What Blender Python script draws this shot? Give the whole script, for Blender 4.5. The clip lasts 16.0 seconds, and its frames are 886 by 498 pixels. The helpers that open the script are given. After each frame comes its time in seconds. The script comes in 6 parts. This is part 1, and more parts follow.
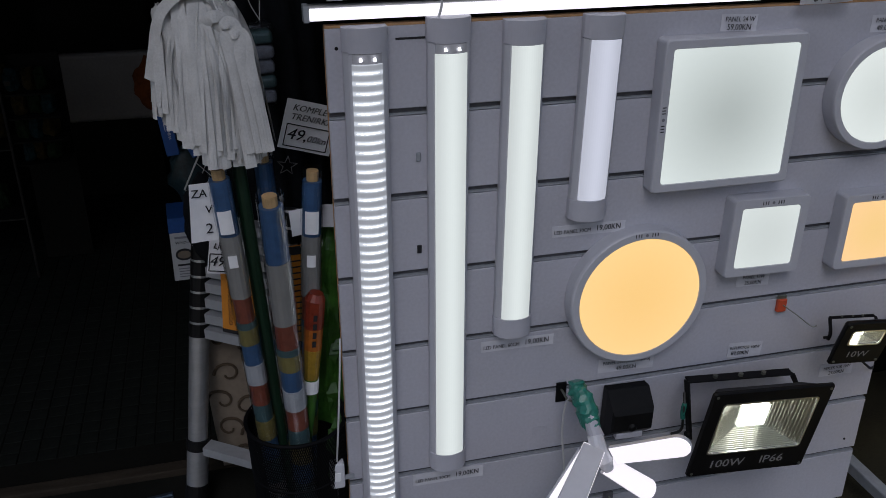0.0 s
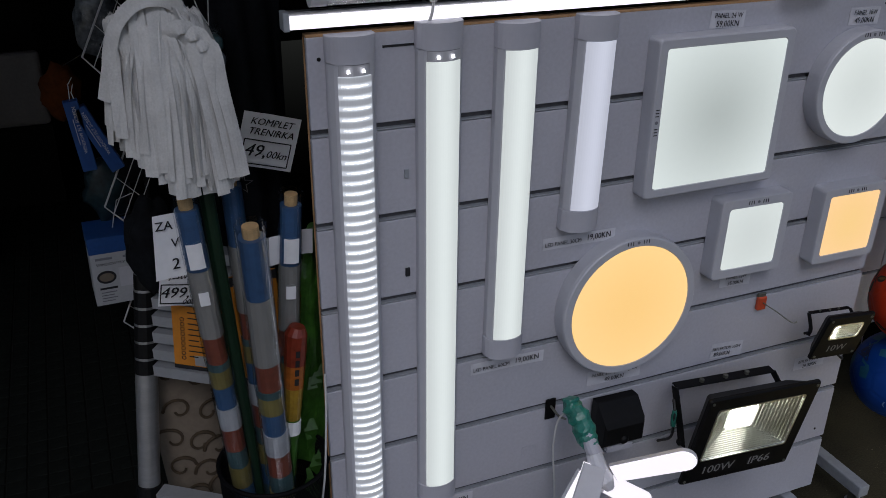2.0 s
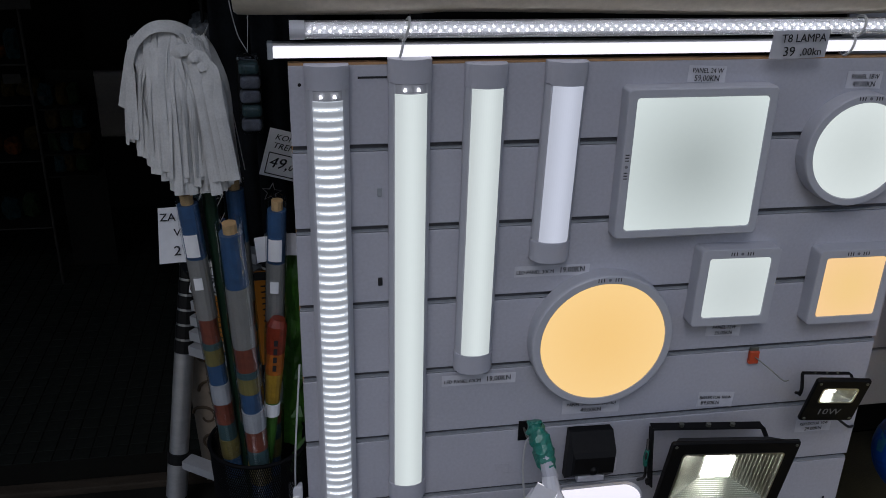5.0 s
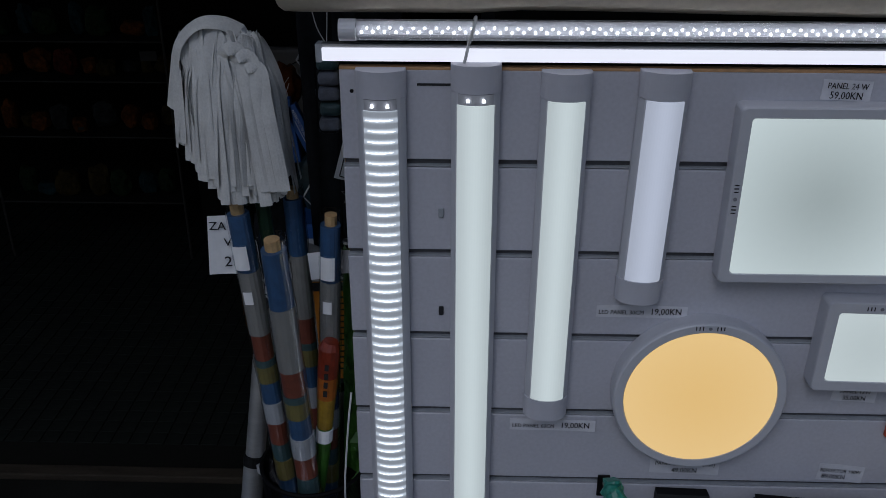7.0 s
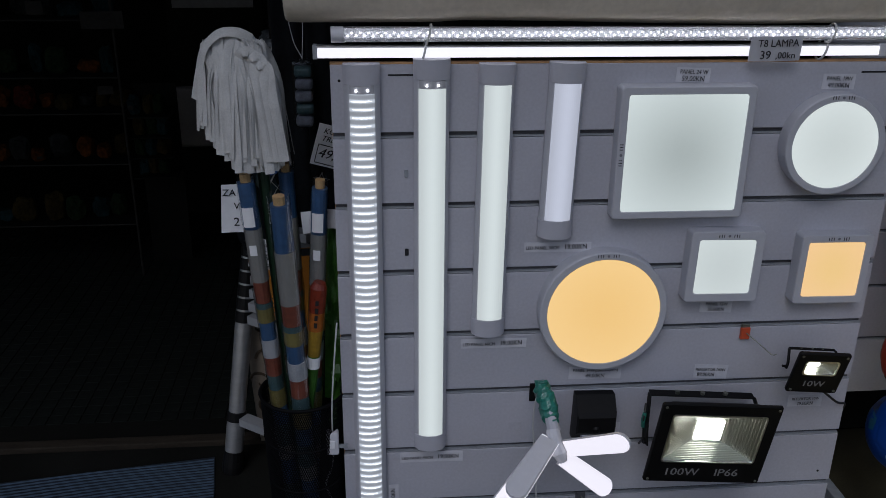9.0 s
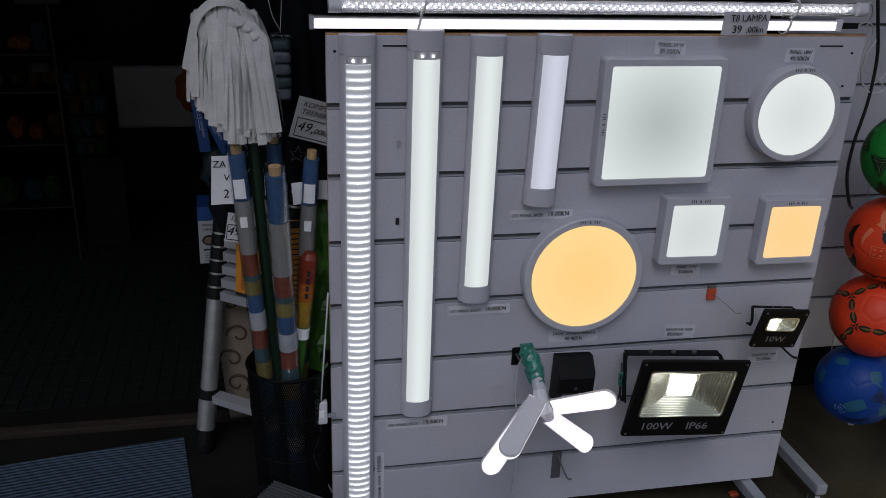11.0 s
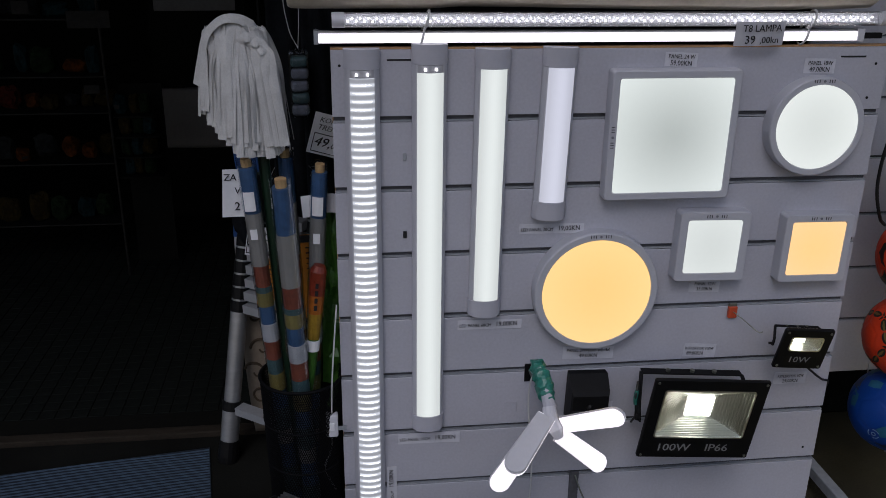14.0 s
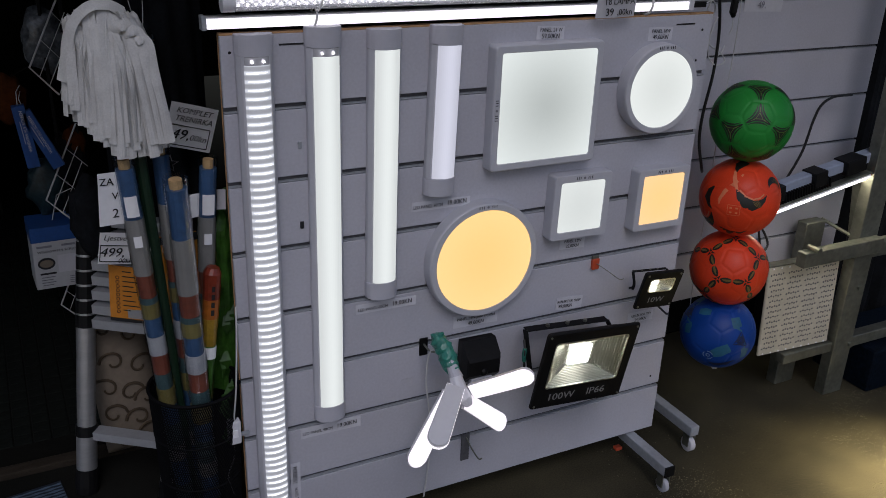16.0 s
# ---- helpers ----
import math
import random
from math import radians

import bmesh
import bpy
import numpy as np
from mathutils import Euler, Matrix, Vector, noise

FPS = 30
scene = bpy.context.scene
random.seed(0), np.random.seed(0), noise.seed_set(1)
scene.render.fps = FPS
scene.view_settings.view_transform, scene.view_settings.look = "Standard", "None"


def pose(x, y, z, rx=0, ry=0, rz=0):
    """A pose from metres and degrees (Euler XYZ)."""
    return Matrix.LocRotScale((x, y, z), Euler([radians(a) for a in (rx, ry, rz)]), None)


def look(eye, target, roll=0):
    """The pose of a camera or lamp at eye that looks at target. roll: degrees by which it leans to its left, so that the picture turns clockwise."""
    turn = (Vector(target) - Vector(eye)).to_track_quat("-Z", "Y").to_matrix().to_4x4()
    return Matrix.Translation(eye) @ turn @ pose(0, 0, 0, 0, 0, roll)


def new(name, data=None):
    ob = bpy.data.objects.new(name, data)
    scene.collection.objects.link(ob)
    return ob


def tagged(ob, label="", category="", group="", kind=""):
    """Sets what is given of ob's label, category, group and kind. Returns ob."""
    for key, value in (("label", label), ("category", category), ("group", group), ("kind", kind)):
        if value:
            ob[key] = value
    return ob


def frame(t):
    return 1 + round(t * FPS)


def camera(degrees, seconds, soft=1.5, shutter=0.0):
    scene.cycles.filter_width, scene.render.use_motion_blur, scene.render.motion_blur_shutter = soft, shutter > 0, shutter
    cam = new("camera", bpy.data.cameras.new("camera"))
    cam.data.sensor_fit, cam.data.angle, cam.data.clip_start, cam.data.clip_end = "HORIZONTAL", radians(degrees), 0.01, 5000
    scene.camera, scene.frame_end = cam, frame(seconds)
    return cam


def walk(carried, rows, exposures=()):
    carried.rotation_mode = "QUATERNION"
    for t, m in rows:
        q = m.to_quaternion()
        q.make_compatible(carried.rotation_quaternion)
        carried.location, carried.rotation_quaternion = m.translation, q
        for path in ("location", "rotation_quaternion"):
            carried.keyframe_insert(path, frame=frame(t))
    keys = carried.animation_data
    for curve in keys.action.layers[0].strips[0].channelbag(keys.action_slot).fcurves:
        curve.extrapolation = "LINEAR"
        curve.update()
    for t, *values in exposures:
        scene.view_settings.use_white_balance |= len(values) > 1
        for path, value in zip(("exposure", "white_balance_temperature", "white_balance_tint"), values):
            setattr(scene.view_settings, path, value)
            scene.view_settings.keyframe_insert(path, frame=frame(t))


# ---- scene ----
cam = camera(53.2, 16.0, soft=0.8)
PATH = [
    (0, (0.023, -0.058, 1.581), (0.478, 1.695, 0.733), 0.0),
    (0.5, (0.021, -0.043, 1.583), (0.438, 1.719, 0.735), -0.6),
    (1, (-0.026, 0.027, 1.589), (0.463, 1.773, 0.744), -0.6),
    (1.5, (-0.076, 0.089, 1.588), (0.543, 1.787, 0.731), -0.5),
    (2, (-0.106, 0.124, 1.586), (0.587, 1.782, 0.708), 0.5),
    (2.5, (-0.111, 0.122, 1.583), (0.609, 1.738, 0.65), 1.6),
    (3, (-0.066, -0.038, 1.595), (0.615, 1.61, 0.688), 2.2),
    (3.5, (-0.005, -0.257, 1.597), (0.515, 1.505, 0.808), 1.4),
    (4, (0.011, -0.312, 1.603), (0.486, 1.476, 0.842), 0.7),
    (6.5, (0.467, 0.251, 1.623), (0.465, 2.048, 0.745), 1.0),
    (7, (0.389, 0.083, 1.625), (0.334, 1.886, 0.761), 0.0),
    (7.5, (0.274, -0.086, 1.631), (0.396, 1.728, 0.798), 1.7),
    (8, (0.281, -0.224, 1.64), (0.448, 1.601, 0.84), 2.4),
    (8.5, (0.302, -0.358, 1.62), (0.482, 1.475, 0.841), 1.4),
    (9, (0.262, -0.406, 1.615), (0.433, 1.443, 0.872), 0.6),
    (11.5, (0.051, -0.44, 1.585), (0.533, 1.344, 0.821), 2.3),
    (12, (0.086, -0.443, 1.584), (0.633, 1.338, 0.856), 2.0),
    (12.5, (0.126, -0.435, 1.583), (0.654, 1.353, 0.859), 1.5),
    (13, (0.156, -0.433, 1.58), (0.567, 1.384, 0.852), 1.7),
    (13.5, (0.196, -0.459, 1.578), (0.5, 1.38, 0.853), 1.6),
    (14, (0.203, -0.466, 1.571), (0.435, 1.386, 0.853), 0.7),
    (14.5, (0.146, -0.391, 1.573), (0.41, 1.457, 0.856), 0.7),
    (15, (0.066, -0.279, 1.596), (0.502, 1.531, 0.867), -0.6),
    (15.5, (-0.057, -0.234, 1.594), (0.614, 1.489, 0.833), 1.7),
    (16, (-0.19, -0.329, 1.597), (0.658, 1.306, 0.816), 2.1),
]
EXPOSURES = [
    (0.0, 0.28, 6300, 14), (2.0, 0.28, 6300, 14), (4.0, 0.28, 6330, 14), (6.5, -0.06, 5920, 11), (7.5, -0.09, 5920, 11),
    (9.0, 0.12, 6130, 13), (11.5, 0.36, 6380, 16), (12.5, 0.42, 6440, 17), (14.5, 0.36, 6380, 16), (16.0, 0.40, 6420, 17),
]
walk(cam, [(t, look(eye, target, roll)) for t, eye, target, roll in PATH], EXPOSURES)

# ---- world, sun, exposure ----
world = bpy.data.worlds.new("overcast_sky")
scene.world = world
world.use_nodes = True
_wn = world.node_tree
_sky = _wn.nodes.new("ShaderNodeTexSky")
_sky.sky_type = 'NISHITA'
_sky.sun_disc = False
_sky.sun_elevation = radians(48)
_sky.sun_rotation = radians(200)
_sky.dust_density = 1.5
_wn.links.new(_sky.outputs[0], _wn.nodes["Background"].inputs[0])
_wn.nodes["Background"].inputs[1].default_value = 0.05

sun = new("sun", bpy.data.lights.new("sun", 'SUN'))
sun.data.energy = 0.5
sun.data.angle = radians(25)
sun.data.color = (0.90, 0.94, 1.0)
sun.matrix_world = look((-0.9, -2.6, 3.05), (0, 0, 0))


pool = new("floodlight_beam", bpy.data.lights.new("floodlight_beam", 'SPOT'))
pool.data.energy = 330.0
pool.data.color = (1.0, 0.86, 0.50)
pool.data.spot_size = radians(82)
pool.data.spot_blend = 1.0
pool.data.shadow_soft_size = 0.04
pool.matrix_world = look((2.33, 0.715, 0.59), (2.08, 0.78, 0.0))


# ---- materials ----
def mat(name, base, rough=0.5, metal=0.0, var=0.12, scale=6.0, bump=0.0, fine=90.0, emit=None, power=0.0, coat=0.0, second=None, spots=0.5, stretch=(1, 1, 1), spec=0.5):
    """A principled material with two scales of variation in colour and roughness and a fine relief."""
    m = bpy.data.materials.new(name)
    m.use_nodes = True
    nt = m.node_tree
    p = nt.nodes["Principled BSDF"]
    p.inputs["Roughness"].default_value = rough
    p.inputs["Metallic"].default_value = metal
    p.inputs["Coat Weight"].default_value = coat
    p.inputs["Specular IOR Level"].default_value = spec
    tc = nt.nodes.new("ShaderNodeTexCoord")
    mp = nt.nodes.new("ShaderNodeMapping")
    mp.inputs["Scale"].default_value = stretch
    nt.links.new(tc.outputs["Object"], mp.inputs[0])
    n1 = nt.nodes.new("ShaderNodeTexNoise")
    n1.inputs["Scale"].default_value = scale
    n1.inputs["Detail"].default_value = 5
    n2 = nt.nodes.new("ShaderNodeTexNoise")
    n2.inputs["Scale"].default_value = fine
    n2.inputs["Detail"].default_value = 3
    for n in (n1, n2):
        nt.links.new(mp.outputs[0], n.inputs["Vector"])
    mix = nt.nodes.new("ShaderNodeMath")
    mix.operation = 'MULTIPLY_ADD'
    mix.inputs[1].default_value = 0.4
    nt.links.new(n2.outputs[0], mix.inputs[0])
    sc = nt.nodes.new("ShaderNodeMath")
    sc.operation = 'MULTIPLY'
    sc.inputs[1].default_value = 0.6
    nt.links.new(n1.outputs[0], sc.inputs[0])
    nt.links.new(sc.outputs[0], mix.inputs[2])
    ramp = nt.nodes.new("ShaderNodeValToRGB")
    lo = second if second else tuple(c * (1 - var) for c in base)
    hi = base if second else tuple(min(1, c * (1 + var)) for c in base)
    ramp.color_ramp.elements[0].position, ramp.color_ramp.elements[1].position = spots - 0.15, spots + 0.15
    ramp.color_ramp.elements[0].color = (*lo, 1)
    ramp.color_ramp.elements[1].color = (*hi, 1)
    nt.links.new(mix.outputs[0], ramp.inputs[0])
    nt.links.new(ramp.outputs[0], p.inputs["Base Color"])
    rr = nt.nodes.new("ShaderNodeMapRange")
    rr.inputs[3].default_value, rr.inputs[4].default_value = max(0.03, rough - 0.08), min(1, rough + 0.1)
    nt.links.new(n1.outputs[0], rr.inputs[0])
    nt.links.new(rr.outputs[0], p.inputs["Roughness"])
    if bump:
        b = nt.nodes.new("ShaderNodeBump")
        b.inputs["Strength"].default_value = bump
        b.inputs["Distance"].default_value = 0.003
        nt.links.new(mix.outputs[0], b.inputs["Height"])
        nt.links.new(b.outputs[0], p.inputs["Normal"])
    if emit:
        p.inputs["Emission Color"].default_value = (*emit, 1)
        p.inputs["Emission Strength"].default_value = power
    return m


def glow(name, colour, power, edge=None, half=0.1, rough=0.35, across=0.0, ribs=0.0):
    """A lit diffuser. edge: the colour at the rim of an edge-lit panel of that half width."""
    m = mat(name, (0.35, 0.35, 0.36), rough, var=0.02)
    nt = m.node_tree
    p = nt.nodes["Principled BSDF"]
    p.inputs["Emission Color"].default_value = (*colour, 1)
    p.inputs["Emission Strength"].default_value = power
    if edge:
        tc = nt.nodes.new("ShaderNodeTexCoord")
        ln = nt.nodes.new("ShaderNodeVectorMath")
        ln.operation = 'LENGTH'
        nt.links.new(tc.outputs["Object"], ln.inputs[0])
        r = nt.nodes.new("ShaderNodeValToRGB")
        r.color_ramp.elements[0].position, r.color_ramp.elements[1].position = 0.15, 1.0
        r.color_ramp.elements[0].color, r.color_ramp.elements[1].color = (*colour, 1), (*edge, 1)
        dv = nt.nodes.new("ShaderNodeMath")
        dv.operation = 'DIVIDE'
        dv.inputs[1].default_value = half
        nt.links.new(ln.outputs["Value"], dv.inputs[0])
        nt.links.new(dv.outputs[0], r.inputs[0])
        nt.links.new(r.outputs[0], p.inputs["Emission Color"])
    if across or ribs:
        # the tube behind the cover is brightest along its middle; ribs: lit rows at that spacing
        tc = nt.nodes.new("ShaderNodeTexCoord")
        sp = nt.nodes.new("ShaderNodeSeparateXYZ")
        nt.links.new(tc.outputs["Object"], sp.inputs[0])
        if across:
            src, k, start = sp.outputs["X"], 1.0 / across, None
            ab = nt.nodes.new("ShaderNodeMath")
            ab.operation = 'ABSOLUTE'
            nt.links.new(src, ab.inputs[0])
            last = ab.outputs[0]
            lo, hi, a, b = 0.0, across, power * 1.05, power * 0.80
        else:
            ml = nt.nodes.new("ShaderNodeMath")
            ml.operation = 'MULTIPLY_ADD'
            ml.inputs[1].default_value, ml.inputs[2].default_value = 2 * math.pi / ribs, -2 * math.pi * 0.048 / ribs
            nt.links.new(sp.outputs["Z"], ml.inputs[0])
            cs = nt.nodes.new("ShaderNodeMath")
            cs.operation = 'COSINE'
            nt.links.new(ml.outputs[0], cs.inputs[0])
            last = cs.outputs[0]
            lo, hi, a, b = -0.6, 1.0, power * 0.70, power * 1.9
        mr = nt.nodes.new("ShaderNodeMapRange")
        mr.interpolation_type = 'SMOOTHSTEP'
        mr.inputs[1].default_value, mr.inputs[2].default_value = lo, hi
        mr.inputs[3].default_value, mr.inputs[4].default_value = a, b
        nt.links.new(last, mr.inputs[0])
        nt.links.new(mr.outputs[0], p.inputs["Emission Strength"])
    return m


def clear(name, tint=(1, 1, 1), rough=0.05):
    m = bpy.data.materials.new(name)
    m.use_nodes = True
    nt = m.node_tree
    p = nt.nodes["Principled BSDF"]
    t = nt.nodes.new("ShaderNodeBsdfTransparent")
    t.inputs[0].default_value = (*tint, 1)
    g = nt.nodes.new("ShaderNodeBsdfGlossy")
    g.inputs["Roughness"].default_value = rough
    lw = nt.nodes.new("ShaderNodeLayerWeight")
    lw.inputs[0].default_value = 0.35
    fr = nt.nodes.new("ShaderNodeMapRange")
    fr.inputs[3].default_value, fr.inputs[4].default_value = 0.03, 0.45
    nt.links.new(lw.outputs["Facing"], fr.inputs[0])
    mx = nt.nodes.new("ShaderNodeMixShader")
    nt.links.new(fr.outputs[0], mx.inputs[0])
    nt.links.new(t.outputs[0], mx.inputs[1])
    nt.links.new(g.outputs[0], mx.inputs[2])
    nt.links.new(mx.outputs[0], nt.nodes["Material Output"].inputs[0])
    nt.nodes.remove(p)
    return m


def frosted(name, share):
    """Clear plastic that scatters a share of the light that passes it."""
    m = clear(name, (0.95, 0.96, 0.97))
    nt = m.node_tree
    out = nt.nodes["Material Output"]
    sheen = out.inputs[0].links[0].from_socket
    tr = nt.nodes.new("ShaderNodeBsdfTranslucent")
    tr.inputs[0].default_value = (0.9, 0.9, 0.92, 1)
    mx = nt.nodes.new("ShaderNodeMixShader")
    mx.inputs[0].default_value = share
    nt.links.new(sheen, mx.inputs[1])
    nt.links.new(tr.outputs[0], mx.inputs[2])
    nt.links.new(mx.outputs[0], out.inputs[0])
    return m


FROST = frosted("hazy_tube_plastic", 0.10)
LAMINATE = mat("grey_laminate", (0.46, 0.46, 0.513), 0.38, var=0.09, scale=4, bump=0.05, fine=160)
SLOT = mat("slot_channel", (0.09, 0.09, 0.10), 0.6, 0.1, var=0.3, scale=12)
MDF = mat("raw_mdf_edge", (0.40, 0.23, 0.11), 0.8, var=0.25, scale=20, bump=0.3)
WHITE_P = mat("white_plastic", (0.62, 0.62, 0.66), 0.35, var=0.04, scale=8)
CAP_P = mat("grey_end_cap_plastic", (0.475, 0.475, 0.53), 0.4, var=0.04, scale=8)
FRAME_P = mat("painted_panel_frame", (0.50, 0.505, 0.55), 0.42, var=0.03, scale=8)
BLACK = mat("black_powder_coat", (0.004, 0.004, 0.0045), 0.5, spec=0.2, var=0.3, scale=40, bump=0.15, fine=400)
BLACK_P = mat("black_plastic", (0.005, 0.005, 0.0055), 0.5, spec=0.22, var=0.3, scale=20)
CHROME = mat("reflector_chrome", (0.78, 0.78, 0.73), 0.30, 1.0, var=0.05, scale=30)
STEEL = mat("galvanised_steel", (0.22, 0.225, 0.19), 0.5, 0.85, var=0.25, scale=14, bump=0.1, fine=60)
ALU = mat("brushed_aluminium", (0.45, 0.46, 0.48), 0.38, 0.9, var=0.12, scale=4, stretch=(1, 1, 12))
GREY_PAINT = mat("grey_painted_steel", (0.33, 0.35, 0.38), 0.45, 0.1, var=0.15, scale=15, bump=0.1)
PAPER = mat("white_paper", (0.80, 0.80, 0.82), 0.8, var=0.05, scale=14, bump=0.15)
LABEL_P = mat("printed_label_paper", (0.58, 0.58, 0.625), 0.8, var=0.08, scale=20, bump=0.2)
PAPER_G = mat("grey_paper", (0.54, 0.54, 0.58), 0.8, var=0.06, scale=14, bump=0.15)
TAPE = mat("clear_tape", (0.43, 0.43, 0.46), 0.2, var=0.05, scale=20)
INK = mat("black_ink", (0.012, 0.012, 0.015), 0.7, var=0.2)
INK_L = mat("worn_grey_ink", (0.20, 0.20, 0.23), 0.7, var=0.3)
SILVER_INK = mat("silver_print", (0.22, 0.22, 0.22), 0.5, var=0.15)
CREAM = mat("cream_vinyl_roll", (0.66, 0.60, 0.51), 0.6, var=0.12, scale=5, bump=0.1)
FLOOR_M = mat("worn_concrete_floor", (0.068, 0.059, 0.033), 0.85, spec=0.25, scale=3.2, bump=1.0, fine=210, second=(0.017, 0.015, 0.009), spots=0.50)
# The doorway's shade is put into this concrete's colour.
STEP_M = mat("shaded_entrance_concrete", (0.013, 0.013, 0.011), 0.9, spec=0.1, scale=6, bump=0.5, fine=200, second=(0.006, 0.006, 0.005))
# Rubber colour is lowered to hold the darkness of the shop interior.
TILE_M = mat("shaded_rubber_tile", (0.0085, 0.0100, 0.0088), 0.9, spec=0.06, var=0.3, scale=9, bump=0.3)
# Near black stands in for the darkness of the unlit shop.
DARK = mat("shop_shade", (0.007, 0.007, 0.006), 0.9, spec=0.08, var=0.3, scale=3)
CANOPY = mat("added_canopy", (0.22, 0.21, 0.20), 0.85, var=0.15, scale=2)
CLOTH_D = mat("black_cloth", (0.008, 0.009, 0.011), 0.95, spec=0.1, var=0.4, scale=12, bump=0.5)
MOP_M = mat("white_mop_cloth", (0.575, 0.57, 0.56), 0.9, var=0.12, scale=30, bump=0.3, fine=300)
WOOD = mat("pale_wood_tip", (0.50, 0.32, 0.15), 0.7, var=0.2, scale=40, bump=0.2)
BLUE_F = mat("blue_fabric", (0.035, 0.09, 0.2), 0.5, var=0.2, scale=25, bump=0.2, coat=0.6)
GREY_F = mat("grey_fabric", (0.25, 0.24, 0.23), 0.5, var=0.1, scale=25, bump=0.2, coat=0.6)
RED_F = mat("rust_red_fabric", (0.19, 0.05, 0.03), 0.5, var=0.2, scale=25, bump=0.2, coat=0.6)
OLIVE_F = mat("ochre_fabric", (0.19, 0.155, 0.05), 0.5, var=0.2, scale=25, bump=0.2, coat=0.6)
TEAL_F = mat("teal_fabric", (0.045, 0.09, 0.1), 0.5, var=0.2, scale=25, bump=0.2, coat=0.6)
WHITE_F = mat("white_fabric", (0.4, 0.41, 0.44), 0.5, var=0.1, scale=25, bump=0.2, coat=0.6)
GREEN_D = mat("dark_green_handle", (0.008, 0.028, 0.014), 0.4, var=0.2)
GREEN_L = mat("green_foil_bag", (0.035, 0.11, 0.015), 0.35, var=0.4, scale=14, bump=0.4)
ORANGE_C = mat("orange_card", (0.6, 0.22, 0.02), 0.6, var=0.08, scale=10)
BLUE_C = mat("blue_carton", (0.015, 0.07, 0.25), 0.5, var=0.15, scale=10)
WHITE_C = mat("white_carton", (0.45, 0.46, 0.48), 0.6, var=0.08, scale=10)
BEIGE = mat("beige_woven_cover", (0.18, 0.145, 0.11), 0.85, var=0.12, scale=40, bump=0.3)
BROWN = mat("brown_embroidery", (0.06, 0.04, 0.022), 0.85, var=0.2, scale=60, bump=0.3)
TEAL_TAPE = mat("green_insulating_tape", (0.02, 0.17, 0.13), 0.3, var=0.35, scale=60, bump=0.5)
RED_P = mat("red_plastic", (0.55, 0.08, 0.03), 0.4, var=0.1)
CABLE_W = mat("white_cable", (0.55, 0.55, 0.55), 0.45, var=0.05)
CABLE_B = mat("black_cable", (0.008, 0.008, 0.008), 0.5, var=0.1)
RUST = mat("rocket_red_foil", (0.20, 0.03, 0.014), 0.3, var=0.3, scale=40)
YELLOW_P = mat("rocket_yellow_foil", (0.28, 0.17, 0.02), 0.3, var=0.3, scale=40)
SOLAR = mat("solar_cell", (0.008, 0.01, 0.016), 0.12, var=0.2, coat=0.5)
CLEAR = clear("clear_cover", (0.93, 0.95, 0.96))
SMOKE = clear("clear_glass", (0.96, 0.97, 0.95))
MAT_DK = mat("navy_woven_plastic", (0.008, 0.014, 0.026), 0.6, var=0.2, scale=30)
MAT_LT = mat("pale_woven_plastic", (0.085, 0.125, 0.18), 0.6, var=0.2, scale=30)

# Pale paper and wire, darkened in colour for the unlit shop.
SHELF_P = mat("shaded_shop_paper", (0.13, 0.125, 0.12), 0.8, var=0.15, scale=14)
SHELF_W = mat("shaded_pale_parts", (0.020, 0.019, 0.017), 0.8, spec=0.1, var=0.25, scale=14)
L_SQ = glow("panel_cool_square", (0.262, 0.298, 0.265), 1.0, (0.505, 0.56, 0.515), 0.178)
L_S12 = glow("panel_cool_small", (0.405, 0.445, 0.405), 1.0, (0.485, 0.53, 0.485), 0.09)
L_R18 = glow("panel_cool_round", (0.425, 0.465, 0.42), 1.0, (0.525, 0.57, 0.52), 0.095)
L_WARM = glow("panel_warm_round", (0.72, 0.425, 0.085), 1.0, (0.77, 0.48, 0.13), 0.128)
L_W12 = glow("panel_warm_small", (0.68, 0.435, 0.10), 1.0, (0.76, 0.46, 0.16), 0.09)
L_P90 = glow("batten_diffuser_long", (0.50, 0.545, 0.505), 1.0, across=0.029)
L_P60 = glow("batten_diffuser_middle", (0.50, 0.545, 0.505), 1.0, across=0.029)
L_P30 = glow("batten_diffuser_short", (0.39, 0.41, 0.465), 1.0, across=0.029)
L_BAR = glow("strip_diffuser", (0.98, 0.96, 1.0), 0.84)
L_DOT = glow("led_dot", (1.0, 1.0, 1.0), 2.6)
L_TUBE = glow("tube_led", (1.0, 0.99, 0.98), 4.0)
L_ROW = glow("led_row_light", (0.95, 1.0, 1.0), 1.5)
L_COVER = glow("ribbed_cover_glow", (0.22, 0.235, 0.25), 1.0, ribs=0.0167)
L_COB = glow("floodlight_chip", (1.0, 1.0, 0.90), 7.0)
L_BLADE = glow("blade_diffuser", (1.0, 0.95, 0.99), 0.76)
L_MOD = glow("lit_module", (1.0, 0.92, 0.62), 14.0)


# ---- mesh helpers ----
def part(name, bm, material, parent=None, label="", m=None, smooth=False):
    me = bpy.data.meshes.new(name)
    bmesh.ops.recalc_face_normals(bm, faces=bm.faces)
    if smooth:
        for f in bm.faces:
            f.smooth = True
    bm.to_mesh(me)
    bm.free()
    me.materials.append(material)
    ob = new(name, me)
    if parent:
        ob.parent = parent
    if m is not None:
        ob.matrix_basis = m
    if label:
        ob["label"] = label
    return ob


def again(ob, name, m, parent):
    """Another object on the same mesh."""
    o = new(name, ob.data)
    o.parent = parent
    o.matrix_basis = m
    return o


